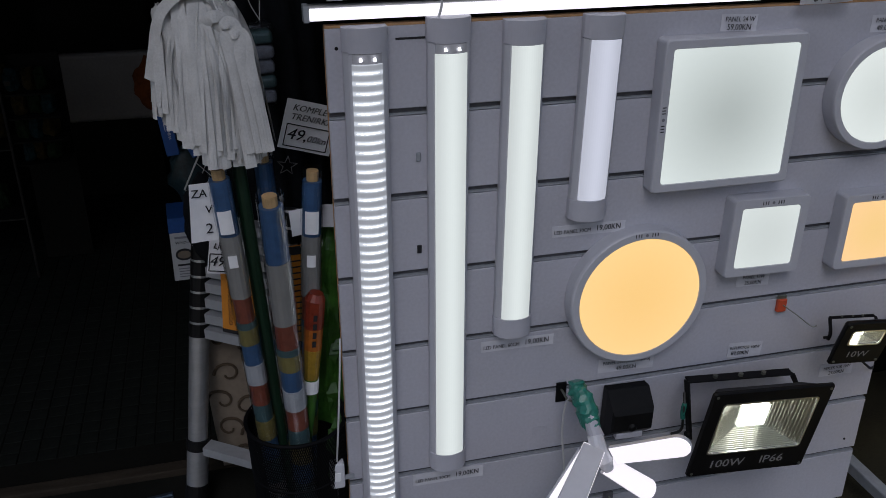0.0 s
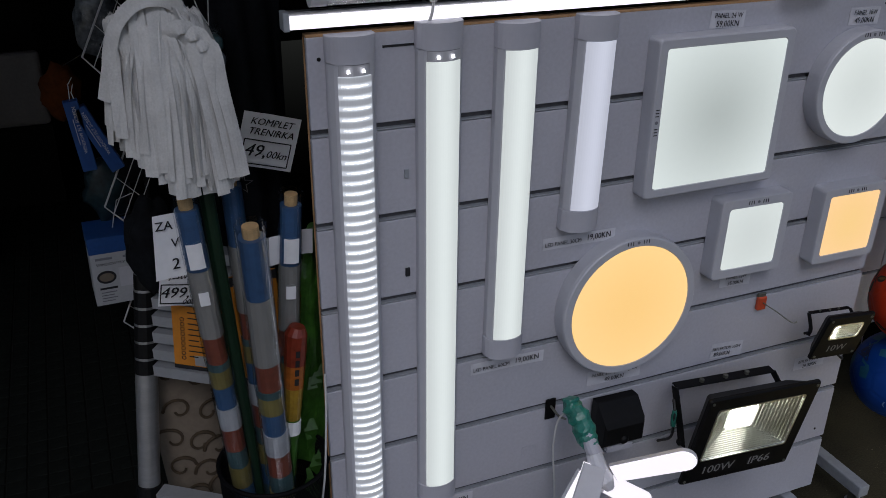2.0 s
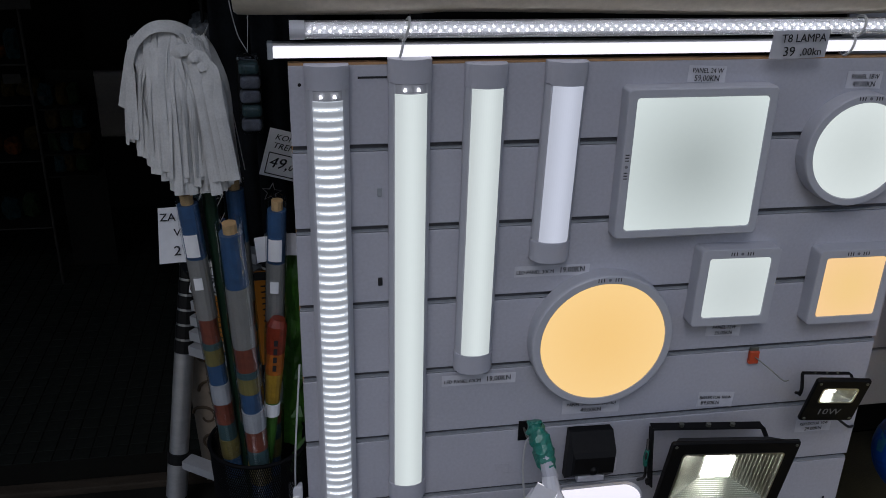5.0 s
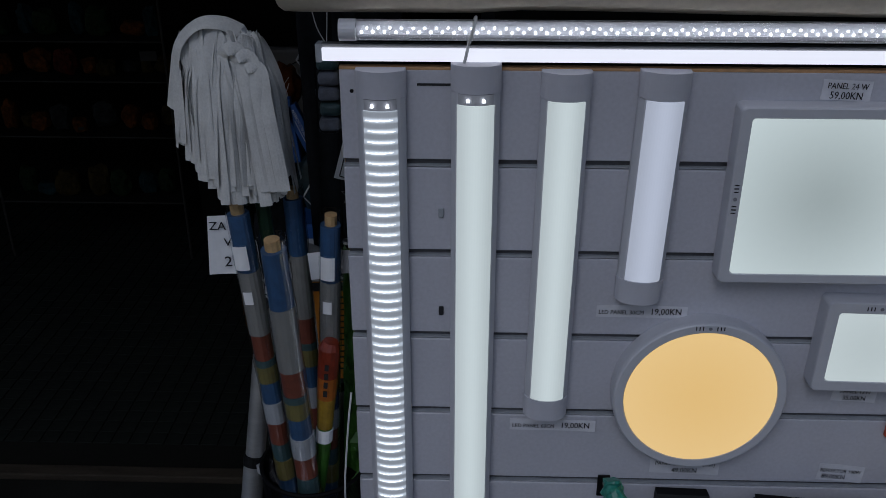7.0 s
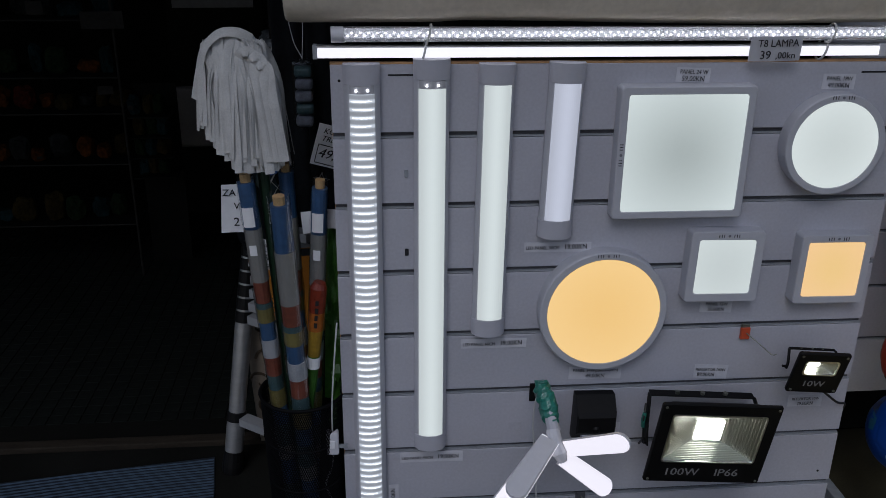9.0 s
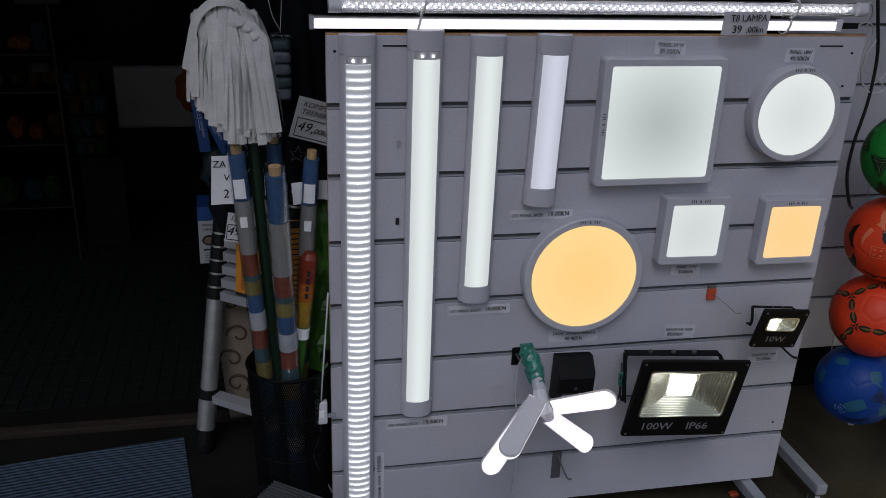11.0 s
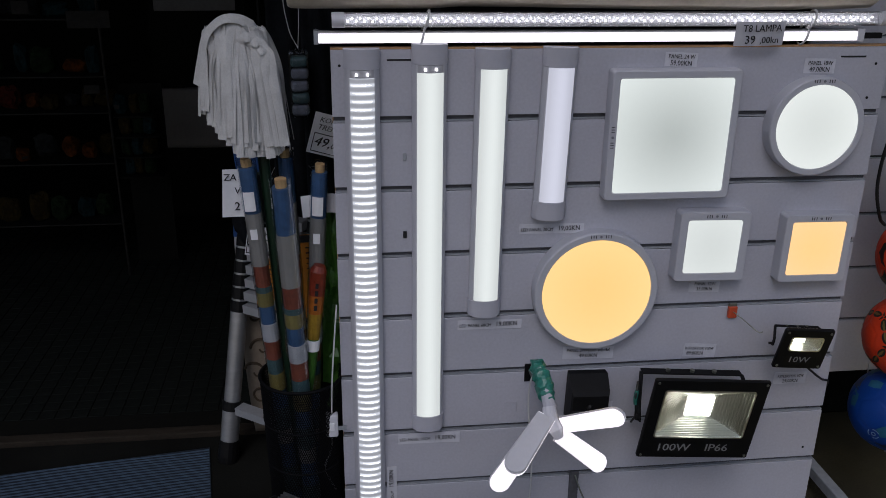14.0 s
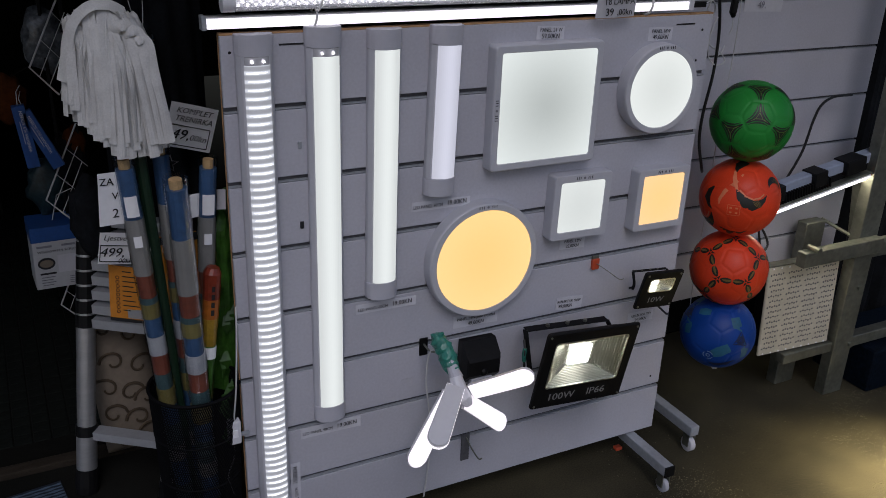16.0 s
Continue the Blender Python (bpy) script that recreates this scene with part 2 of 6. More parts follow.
def thing(name, m, label, category, group="", kind=""):
    e = new(name)
    e.empty_display_size = 0.05
    e.matrix_basis = m
    return tagged(e, label, category, group, kind)


def box(x0, x1, y0, y1, z0, z1, bevel=0.0, seg=2, bm=None):
    own = bmesh.new()
    bmesh.ops.create_cube(own, size=1)
    for v in own.verts:
        v.co = Vector(((x0 + x1) / 2 + v.co.x * (x1 - x0), (y0 + y1) / 2 + v.co.y * (y1 - y0), (z0 + z1) / 2 + v.co.z * (z1 - z0)))
    if bevel:
        bmesh.ops.bevel(own, geom=own.edges[:], offset=bevel, segments=seg, profile=0.5, affect='EDGES')
    return join(bm, own)


def join(bm, own):
    if bm is None:
        return own
    at = {v: bm.verts.new(v.co) for v in own.verts}
    for f in own.faces:
        bm.faces.new([at[v] for v in f.verts])
    own.free()
    return bm


def tube(points, radius, seg=8, bm=None, closed=False):
    """A round rod along points; radius may be a list."""
    bm = bm or bmesh.new()
    pts = [Vector(p) for p in points]
    radii = radius if isinstance(radius, (list, tuple)) else [radius] * len(pts)
    rings, side = [], None
    for i, p in enumerate(pts):
        d = (pts[min(i + 1, len(pts) - 1)] - pts[max(i - 1, 0)]).normalized()
        if side is None:
            side = d.cross(Vector((0.31, 0.77, 0.55))).normalized()
        side = (side - d * side.dot(d)).normalized()
        up = d.cross(side)
        rings.append([bm.verts.new(p + radii[i] * (math.cos(a) * side + math.sin(a) * up)) for a in (2 * math.pi * k / seg for k in range(seg))])
    for a, b in zip(rings, rings[1:]):
        for k in range(seg):
            bm.faces.new((a[k], a[(k + 1) % seg], b[(k + 1) % seg], b[k]))
    bm.faces.new(rings[0][::-1])
    bm.faces.new(rings[-1])
    return bm


def smooth_path(points, n=6):
    """A Catmull-Rom curve through points."""
    p = [Vector(q) for q in points]
    p = [2 * p[0] - p[1]] + p + [2 * p[-1] - p[-2]]
    out = []
    for i in range(1, len(p) - 2):
        for k in range(n):
            t = k / n
            out.append(0.5 * (2 * p[i] + (p[i + 1] - p[i - 1]) * t + (2 * p[i - 1] - 5 * p[i] + 4 * p[i + 1] - p[i + 2]) * t * t + (3 * p[i] - p[i - 1] - 3 * p[i + 1] + p[i + 2]) * t ** 3))
    return out + [p[-2]]


def prism(outline, y0, y1, bm=None):
    """An outline in x, z drawn out from y0 to y1."""
    own = bm or bmesh.new()
    a = [own.verts.new((x, y0, z)) for x, z in outline]
    b = [own.verts.new((x, y1, z)) for x, z in outline]
    own.faces.new(a)
    own.faces.new(b[::-1])
    n = len(outline)
    for k in range(n):
        own.faces.new((a[k], b[k], b[(k + 1) % n], a[(k + 1) % n]))
    return own


def round_rect(w, h, r, n=5):
    out = []
    for cx, cz, a0 in ((w / 2 - r, h / 2 - r, 0), (-w / 2 + r, h / 2 - r, 90), (-w / 2 + r, -h / 2 + r, 180), (w / 2 - r, -h / 2 + r, 270)):
        for k in range(n + 1):
            a = radians(a0 + 90 * k / n)
            out.append((cx + r * math.cos(a), cz + r * math.sin(a)))
    return out


def circle(r, n=64):
    return [(r * math.cos(2 * math.pi * k / n), r * math.sin(2 * math.pi * k / n)) for k in range(n)]


def lofted(loops, cap_first=True, cap_last=True, bm=None):
    """Loops of equally many points joined in turn."""
    bm = bm or bmesh.new()
    rings = [[bm.verts.new(p) for p in loop] for loop in loops]
    for a, b in zip(rings, rings[1:]):
        n = len(a)
        for k in range(n):
            bm.faces.new((a[k], a[(k + 1) % n], b[(k + 1) % n], b[k]))
    if cap_first:
        bm.faces.new(rings[0][::-1])
    if cap_last:
        bm.faces.new(rings[-1])
    return bm


def text(words, size, material, parent, m, name="lettering", align='CENTER', squeeze=1.0, shear=0.0, weight=0.022):
    c = bpy.data.curves.new(name, 'FONT')
    c.body, c.size, c.align_x, c.align_y = words, size, align, 'CENTER'
    c.shear = shear
    c.resolution_u = 2
    tmp = bpy.data.objects.new(name, c)
    scene.collection.objects.link(tmp)
    bpy.context.view_layer.update()
    me = bpy.data.meshes.new_from_object(tmp.evaluated_get(bpy.context.evaluated_depsgraph_get()))
    bpy.data.objects.remove(tmp)
    bpy.data.curves.remove(c)
    me.materials.clear()
    me.materials.append(material)
    bm = bmesh.new()
    bm.from_mesh(me)
    twin = bmesh.ops.duplicate(bm, geom=bm.verts[:] + bm.edges[:] + bm.faces[:])
    for e in twin["geom"]:
        if isinstance(e, bmesh.types.BMVert):
            e.co += Vector((weight * size, weight * size * 0.35, 0.00008))
    for v in bm.verts:
        v.co.x *= squeeze
    bm.to_mesh(me)
    bm.free()
    ob = new(name, me)
    ob.parent = parent
    ob.matrix_basis = m
    return ob


FACE = pose(0, 0, 0, 90, 0, 0)  # lays x, y of lettering onto x, z, facing -y


def bend_sheet(w, h, depth_of, nx=10, nz=6, thick=0.0006):
    """A thin sheet in x, z, whose y follows depth_of(x, z)."""
    bm = bmesh.new()
    layers = []
    for t in (0, thick):
        layers.append([[bm.verts.new((x, depth_of(x, z) + t, z)) for x in np.linspace(-w / 2, w / 2, nx)] for z in np.linspace(-h / 2, h / 2, nz)])
    for g in layers:
        for i in range(nz - 1):
            for j in range(nx - 1):
                bm.faces.new((g[i][j], g[i][j + 1], g[i + 1][j + 1], g[i + 1][j]))
    f, b = layers
    rim = [(0, j) for j in range(nx)] + [(i, nx - 1) for i in range(1, nz)] + [(nz - 1, j) for j in range(nx - 2, -1, -1)] + [(i, 0) for i in range(nz - 2, 0, -1)]
    for k in range(len(rim)):
        (a, c), (d, e) = rim[k], rim[(k + 1) % len(rim)]
        bm.faces.new((f[a][c], b[a][c], b[d][e], f[d][e]))
    return bm


# ---- setting ----
BY = 1.362  # front of the display board
tagged(part("floor", box(-4, 6, -6, 1.945, -0.1, 0.0), FLOOR_M), "worn brownish concrete floor with gravel and grit", "floor", kind="structure")
tagged(part("pavement_step", box(-3.0, 0.185, 0.9, 1.868, -0.05, 0.09, 0.004), STEP_M), "concrete entrance step before the shop door, coloured dark as in shade", "step", kind="structure")
shop_floor = tagged(part("shop_floor", box(-3.0, 0.41, 1.912, 7.0, -0.1, 0.075), DARK), "ribbed rubber matting inside the shop, coloured near black as unlit", "floor", kind="structure")
tagged(part("threshold", box(-3.0, 0.41, 1.87, 1.91, 0.0, 0.105, 0.004), mat("worn_wood_sill", (0.028, 0.022, 0.016), 0.8, spec=0.15, var=0.4, scale=8, bump=0.4, stretch=(1, 6, 6))), "worn dark wooden door sill", "threshold", kind="structure")
# The walls get their darkness from base colour, not from missing light.
tagged(part("wall_north", box(-3.1, 3.1, 7.0, 7.1, 0, 2.7), DARK), "back wall of the shop, coloured near black as unlit", "wall", kind="structure")
tagged(part("wall_west", box(-3.1, -3.0, 2.03, 7.0, 0, 2.7), DARK), "side wall of the shop, coloured near black as unlit", "wall", kind="structure")
tagged(part("wall_east", box(3.0, 3.1, 2.03, 7.0, 0, 2.7), DARK), "side wall of the shop, coloured near black as unlit", "wall", kind="structure")
tagged(part("wall_front", box(0.42, 6.0, 1.95, 2.13, 0, 2.7), DARK), "shop front behind the display stands, coloured near black as shade", "wall", kind="structure")
# Unseen slab added to block sun and sky; its edge sets the lit depth.
tagged(part("ceiling", box(-4, 6, 0.4, 7.1, 2.7, 2.8), CANOPY), "added canopy, out of view, that keeps light off the shop", "ceiling", kind="structure")

# ---- rolling display board ----
board = thing("display_board", pose(0.8045, BY, 0.0), "grey slatted display board on a steel stand with castors", "display stand")
X0, X1, Z0, Z1 = -0.6075, 0.6075, 0.098, 1.302
SLOTS = [1.157, 1.004, 0.851, 0.698, 0.548, 0.394, 0.245]
part("backing", box(X0 + 0.002, X1 - 0.002, 0.009, 0.0175, Z0, Z1 - 0.001), SLOT, board, "dark grey slot channels")
edges = [Z1] + [z for s in SLOTS for z in (s + 0.0068, s - 0.0068)] + [Z0]
for a, b in zip(edges[::2], edges[1::2]):
    part("slat", box(X0, X1, 0.0, 0.009, b, a, 0.0012, 1), LAMINATE, board)
for s in SLOTS:
    part("slot_lip", box(X0 + 0.001, X1 - 0.001, 0.0015, 0.0092, s - 0.0051, s - 0.0024), GREY_PAINT, board)
part("top_edge", box(X0, X1, 0.0002, 0.018, Z1 + 0.0002, Z1 + 0.004), MDF, board, "raw brown fibreboard edge")
part("back_panel", box(X0, X1, 0.018, 0.021, Z0, Z1), MDF, board)
for x in (-0.47, 0.53):
    part("upright", box(x - 0.016, x + 0.016, 0.022, 0.052, 0.07, 1.2, 0.002, 1), GREY_PAINT, board)
    part("foot_bar", box(x - 0.016, x + 0.016, -0.175, 0.24, 0.062, 0.094, 0.002, 1), GREY_PAINT, board)
    part("foot_cap", box(x - 0.0165, x + 0.0165, -0.180, -0.1752, 0.0615, 0.0945, 0.001, 1), BLACK_P, board, "black plastic end cap")
    for y in (-0.158, 0.22):
        wh = lofted([[(x + dx, y + r * math.cos(a), 0.022 + r * math.sin(a)) for a in np.linspace(0, 2 * math.pi, 20, False)] for dx, r in ((-0.008, 0.016), (-0.006, 0.022), (0.006, 0.022), (0.008, 0.016))])
        part("castor_wheel", wh, CAP_P, board, "pale plastic castor wheel", smooth=False)
        part("castor_fork", box(x - 0.014, x - 0.011, y - 0.012, y + 0.012, 0.02, 0.062, bm=box(x + 0.011, x + 0.014, y - 0.012, y + 0.012, 0.02, 0.062, bm=box(x - 0.014, x + 0.014, y - 0.014, y + 0.014, 0.056, 0.0625))), STEEL, board)
for x, z in ((0.579, 1.265), (0.572, 1.19), (0.573, 0.280), (-0.59, 1.27)):
    part("screw", lofted([[(x + r * math.cos(a), y, z + r * math.sin(a)) for a in np.linspace(0, 2 * math.pi, 10, False)] for r, y in ((0.003, 0.0), (0.003, -0.001), (0.002, -0.0014))]), BLACK_P, board)
for x in (-0.464, 0.524):
    part("tape_mark", box(x - 0.029, x + 0.029, -0.0012, -0.0002, 1.279, 1.2825), INK, board, "strip of black tape", pose(0, 0, 0, 0, 0, 0))


# ---- lit battens ----
def profile(w, d, k=12, span=1.0):
    return [(x, -(0.007 + (d - 0.007) * math.sqrt(max(0, 1 - (x / (w / 2 * 1.03)) ** 2)))) for x in np.linspace(-w / 2 * span, w / 2 * span, k)]


def column(pro, z0, z1, back=0.0):
    """A profile in x, y run from z0 to z1, closed at the back."""
    loop = pro + [(pro[-1][0], back), (pro[0][0], back)]
    return lofted([[(x, y, z0) for x, y in loop], [(x, y, z1) for x, y in loop]])


def batten(x, top, length, light, label, lean=0.0, pins=False, rows=False):
    W, D = 0.074, 0.034
    b = thing("led_batten", pose(x, BY - 0.0006, top - length, 0, lean, 0), label, "light", "LED battens on the board")
    CAP = 0.041
    part("housing", column([(px, py * 0.94) for px, py in profile(W * 0.97, D)], CAP, length - CAP), FRAME_P, b, "grey plastic housing")
    for z0, z1 in ((0, CAP), (length - CAP, length)):
        bm = column(profile(W, D + 0.001, 18), z0 + 0.0005, z1 - 0.0005)
        bmesh.ops.bevel(bm, geom=[e for e in bm.edges if abs(e.verts[0].co.z - e.verts[1].co.z) < 1e-6], offset=0.0012, segments=1, affect='EDGES')
        part("end_cap", bm, CAP_P, b)
    pro = profile(W, D + 0.0015, 14, 0.68 if rows else 0.74)
    low, high = CAP + 0.001, length - CAP - (0.017 if pins else 0.001)
    cover = part("diffuser", column(pro, low, high, pro[0][1] + 0.002), light, b, "lit white diffuser" if not rows else "clear ribbed cover over lit rows")
    if pins:
        part("tube_end", column([(px * 0.95, py * 0.97) for px, py in pro], high + 0.0005, length - CAP - 0.0005, pro[0][1] + 0.004), TAPE, b, "clear end of the tube")
        for dx in (-0.0115, 0.0115):
            part("led", tube([(dx, -D - 0.003, high + 0.006), (dx, -D - 0.001, high + 0.0105)], [0.0027, 0.002], 10), L_DOT, b)
    if rows:
        strip = profile(W, D + 0.003, 17, 0.56)
        bm = bmesh.new()
        lo = [bm.verts.new((px, py, -0.0014 * (1.02 - abs(px / 0.03) ** 1.6) + 0.0004 * math.sin(px * 700))) for px, py in strip]
        hi = [bm.verts.new((px, py, 0.0014 * (1.02 - abs(px / 0.03) ** 1.6) + 0.0005 * math.sin(px * 900))) for px, py in strip]
        bk = [bm.verts.new((px, py + 0.001, 0.0)) for px, py in strip]
        for k in range(len(strip) - 1):
            bm.faces.new((lo[k], lo[k + 1], hi[k + 1], hi[k]))
            bm.faces.new((hi[k], hi[k + 1], bk[k + 1], bk[k]))
        first = part("led_strip", bm, L_ROW, cover, m=pose(0, 0, low + 0.006))
        n = int((high - low - 0.012) / 0.0167)
        for k in range(1, n + 1):
            wob = 0.004 * math.sin(k * 1.9) * (1 + 0.8 * (k < 22))
            again(first, "led_strip", pose(wob * 0.5, 0, low + 0.006 + 0.0167 * k, 0, wob * 240, 0), cover)
    return b


batten(0.259, 1.307, 1.205, L_COVER, "long white LED batten with glowing ribbed rows", pins=True, rows=True)
batten(0.3985, 1.316, 0.905, L_P90, "tall lit white LED batten with grey end caps", pins=True)
batten(0.5265, 1.306, 0.602, L_P60, "medium lit white LED batten with grey end caps", lean=0.4)
batten(0.665, 1.308, 0.375, L_P30, "short lit bluish-white LED batten with grey end caps", lean=1.3)


# ---- lit ceiling panels on the board ----
def vents(parent, y, z, turned=False):
    for k in (-3, -2, -1, 1, 2, 3):
        x = k * 0.0055 + (0.006 if k > 0 else -0.006)
        bm = box(x - 0.0008, x + 0.0008, y - 0.0006, y, z - 0.0035, z + 0.0035)
        ob = part("vent_slit", bm, INK, parent)
        ob.matrix_basis = pose(0, 0, 0, 0, -90 if turned else 0, 0)
    bm = lofted([[(0.003 * math.cos(a), yy, z + 0.003 * math.sin(a)) for a in np.linspace(0, 2 * math.pi, 10, False)] for yy in (y, y - 0.0008)])
    part("mark", bm, INK_L, parent, m=pose(0, 0, 0, 0, -90 if turned else 0, 0))


def square_panel(x, z, size, lit, light, label, lean=0.0, turned=False):
    p = thing("ceiling_panel_light", pose(x, BY - 0.0006, z, 0, lean, 0), label, "light", "square LED panels on the board")
    loops = [(size * 1.0, 0, 0.009), (size, -0.027, 0.009), (size * 0.992, -0.0325, 0.008), (size * 0.978, -0.0345, 0.007), (lit + 0.003, -0.0345, 0.006), (lit + 0.001, -0.033, 0.005)]
    part("frame", lofted([[(a, y, b) for a, b in round_rect(s, s, r)] for s, y, r in loops], True, False), FRAME_P, p, "grey-white moulded frame")
    part("diffuser", prism(round_rect(lit, lit, 0.006), -0.0338, -0.030), light, p, "lit diffuser")
    vents(p, -0.0348, (size + lit) / 4, turned)
    return p


def round_panel(x, z, r, lit, light, label):
    p = thing("ceiling_panel_light", pose(x, BY - 0.0006, z), label, "light", "round LED panels on the board")
    loops = [(r, 0), (r, -0.027), (r * 0.99, -0.0325), (r * 0.975, -0.0345), (lit + 0.0015, -0.0345), (lit + 0.0005, -0.033)]
    part("frame", lofted([[(a, y, b) for a, b in circle(s)] for s, y in loops], True, False), FRAME_P, p, "grey-white moulded ring", smooth=False)
    part("diffuser", prism(circle(lit), -0.0338, -0.030), light, p, "lit diffuser")
    vents(p, -0.0348, (r + lit) / 2)
    return p


square_panel(0.924, 1.118, 0.286, 0.250, L_SQ, "large lit cool-white square panel in a grey frame", turned=True)
square_panel(1.0465, 0.859, 0.168, 0.127, L_S12, "small lit cool-white square panel in a grey frame", 1.0)
square_panel(1.298, 0.846, 0.166, 0.129, L_W12, "small lit warm-yellow square panel in a grey frame", 0.5)
round_panel(1.2515, 1.132, 0.110, 0.0935, L_R18, "lit cool-white round panel in a grey ring")
round_panel(0.783, 0.756, 0.1455, 0.127, L_WARM, "large lit warm-yellow round panel in a grey ring")


# ---- price labels ----
def label(x0, x1, z0, z1, lines, what, tilt=0.0, paper=LABEL_P, y=BY - 0.0008, big=1.0):
    w, h = abs(x1 - x0), abs(z1 - z0)
    t = thing("price_label", pose((x0 + x1) / 2, y, (z0 + z1) / 2, 0, tilt, 0), what, "price label", "printed price labels")
    part("paper", bend_sheet(w, h, lambda a, b: -0.0004 - 0.0025 * max(0, a / w) ** 2 * 4), paper, t)
    for words, size, dx, dz, ink in lines:
        text(words, size, ink, t, pose(dx, -0.0036, dz) @ FACE, squeeze=0.86)
    return t


for x0, x1, z0, z1, words in ((0.603, 0.751, 0.892, 0.915, "30CM"), (0.468, 0.618, 0.660, 0.684, "60CM"), (0.328, 0.478, 0.359, 0.388, "90CM")):
    label(x0, x1, z0, z1, [("LED PANEL " + words, 0.0112, -0.034, -0.001, INK), ("19,00KN", 0.0165, 0.039, 0.001, INK)], "strip paper label with the batten's price", 0.3)
label(0.302 - 0.065, 0.302 + 0.085, 0.224 - 0.012, 0.224 + 0.012, [("LED PANEL 120CM", 0.0108, -0.034, -0.001, INK), ("19,00KN", 0.0160, 0.040, 0.001, INK)], "strip paper label fixed upright beside the long batten", -90)
label(0.902, 0.973, 1.262, 1.292, [("PANEL 24 W", 0.0125, 0.0, 0.0065, INK), ("59,00KN", 0.0155, 0.0, -0.0075, INK)], "small paper label with the square panel's price", 2)
label(1.217, 1.287, 1.245, 1.277, [("PANEL 18W", 0.0125, 0.0, 0.0065, INK), ("49,00KN", 0.0150, 0.0, -0.0075, INK)], "small paper label with the round panel's price", 1)
label(1.016, 1.090, 0.733, 0.764, [("PANEL 12W", 0.0115, 0.0, 0.006, INK), ("35,00KN", 0.0125, 0.0, -0.007, INK)], "small paper label with the small panel's price", 2)
label(0.722, 0.845, 0.570, 0.603, [("PANEL 24W(žuto svijetlo)", 0.0115, 0.0, 0.007, INK), ("49,00KN", 0.0145, 0.0, -0.0075, INK)], "small paper label with the warm panel's price", 1)
label(1.022, 1.102, 0.560, 0.596, [("REFLEKTOR 100W", 0.0105, -0.002, 0.006, INK), ("89,00KN", 0.0135, -0.012, -0.007, INK)], "curling paper label with the floodlight's price", 4)
label(1.266, 1.350, 0.472, 0.504, [("REFLEKTOR 10W", 0.0105, 0.0, 0.006, INK), ("29,00KN", 0.0130, 0.0, -0.007, INK)], "paper label with the small floodlight's price", 0)
label(0.765, 0.855, 0.418, 0.449, [("LED REFLEKTOR", 0.0115, 0.0, 0.006, INK), ("30,00KN", 0.0125, 0.0, -0.007, INK)], "paper label with the solar lamp's price", 0)
label(0.585, 0.615, 0.437, 0.460, [], "bare strip of clear tape stuck to the board", 0, LAMINATE)

# ---- tubes along the top ----
TX0, TX1, TY, TZ = 0.202, 1.385, 1.352, 1.362
lamp = thing("tube_lamp", pose(TX0, TY, TZ), "clear LED tube lamp with a row of lit dots", "light")
L = TX1 - TX0
part("tube", lofted([[(x, 0.0145 * math.cos(a), 0.0145 * math.sin(a)) for a in np.linspace(0, 2 * math.pi, 24, False)] for x in (0.024, L - 0.02)], False, False), FROST, lamp, "hazy clear plastic tube").visible_shadow = False
part("circuit_strip", box(0.024, L - 0.02, -0.002, 0.010, -0.010, -0.006, bm=box(0.024, L - 0.02, 0.002, 0.004, -0.012, 0.012)), WHITE_P, lamp, "pale circuit strip")
part("back_shell", lofted([[(x, 0.0150 * math.cos(a), 0.0150 * math.sin(a)) for a in np.linspace(-0.5 * math.pi, 0.5 * math.pi, 14)] + [(x, 0.0148 * math.cos(a), 0.0148 * math.sin(a)) for a in np.linspace(0.5 * math.pi, -0.5 * math.pi, 14)] for x in (0.024, L - 0.02)]), ALU, lamp)
for a, b in ((0, 0.024), (L - 0.02, L)):
    part("end_cap", lofted([[(x, r * math.cos(t), r * math.sin(t)) for t in np.linspace(0, 2 * math.pi, 24, False)] for x, r in ((a, 0.0155), (b, 0.0155))]), WHITE_P, lamp, "grey-white plastic end cap")
bm = bmesh.new()
for cx, cz, r in ((0, -0.0026, 0.0023), (0.0080, 0.0030, 0.0021)):
    bmesh.ops.create_icosphere(bm, subdivisions=2, radius=r, matrix=Matrix.Translation((cx, -0.003, cz)))
first = part("led", bm, L_TUBE, lamp, m=pose(0.032, 0, 0))
for k in range(1, int((L - 0.062) / 0.0165) + 1):
    again(first, "led", pose(0.032 + 0.0165 * k, 0, random.uniform(-0.0006, 0.0006)), lamp)

strip = thing("strip_lamp", pose(0.168, 1.368, 1.3145), "lit white LED strip lamp in an aluminium channel", "light")
SL = 1.170
part("channel", box(0, SL, -0.008, 0.010, 0.0, 0.025, 0.0015, 1), ALU, strip, "aluminium channel")
part("diffuser", box(0.006, SL - 0.012, -0.0125, -0.0082, 0.001, 0.0205, 0.0018, 2), L_BAR, strip, "lit white diffuser")
part("end_cap", box(-0.003, 0.006, -0.0135, 0.011, -0.001, 0.026, 0.001, 1), GREY_PAINT, strip)
part("end_cap", box(SL - 0.012, SL + 0.003, -0.0135, 0.011, -0.001, 0.026, 0.001, 1), WHITE_P, strip)
part("connector", box(SL + 0.003, SL + 0.05, -0.004, 0.006, 0.004, 0.016, 0.001, 1), BLACK_P, strip, "black plug")
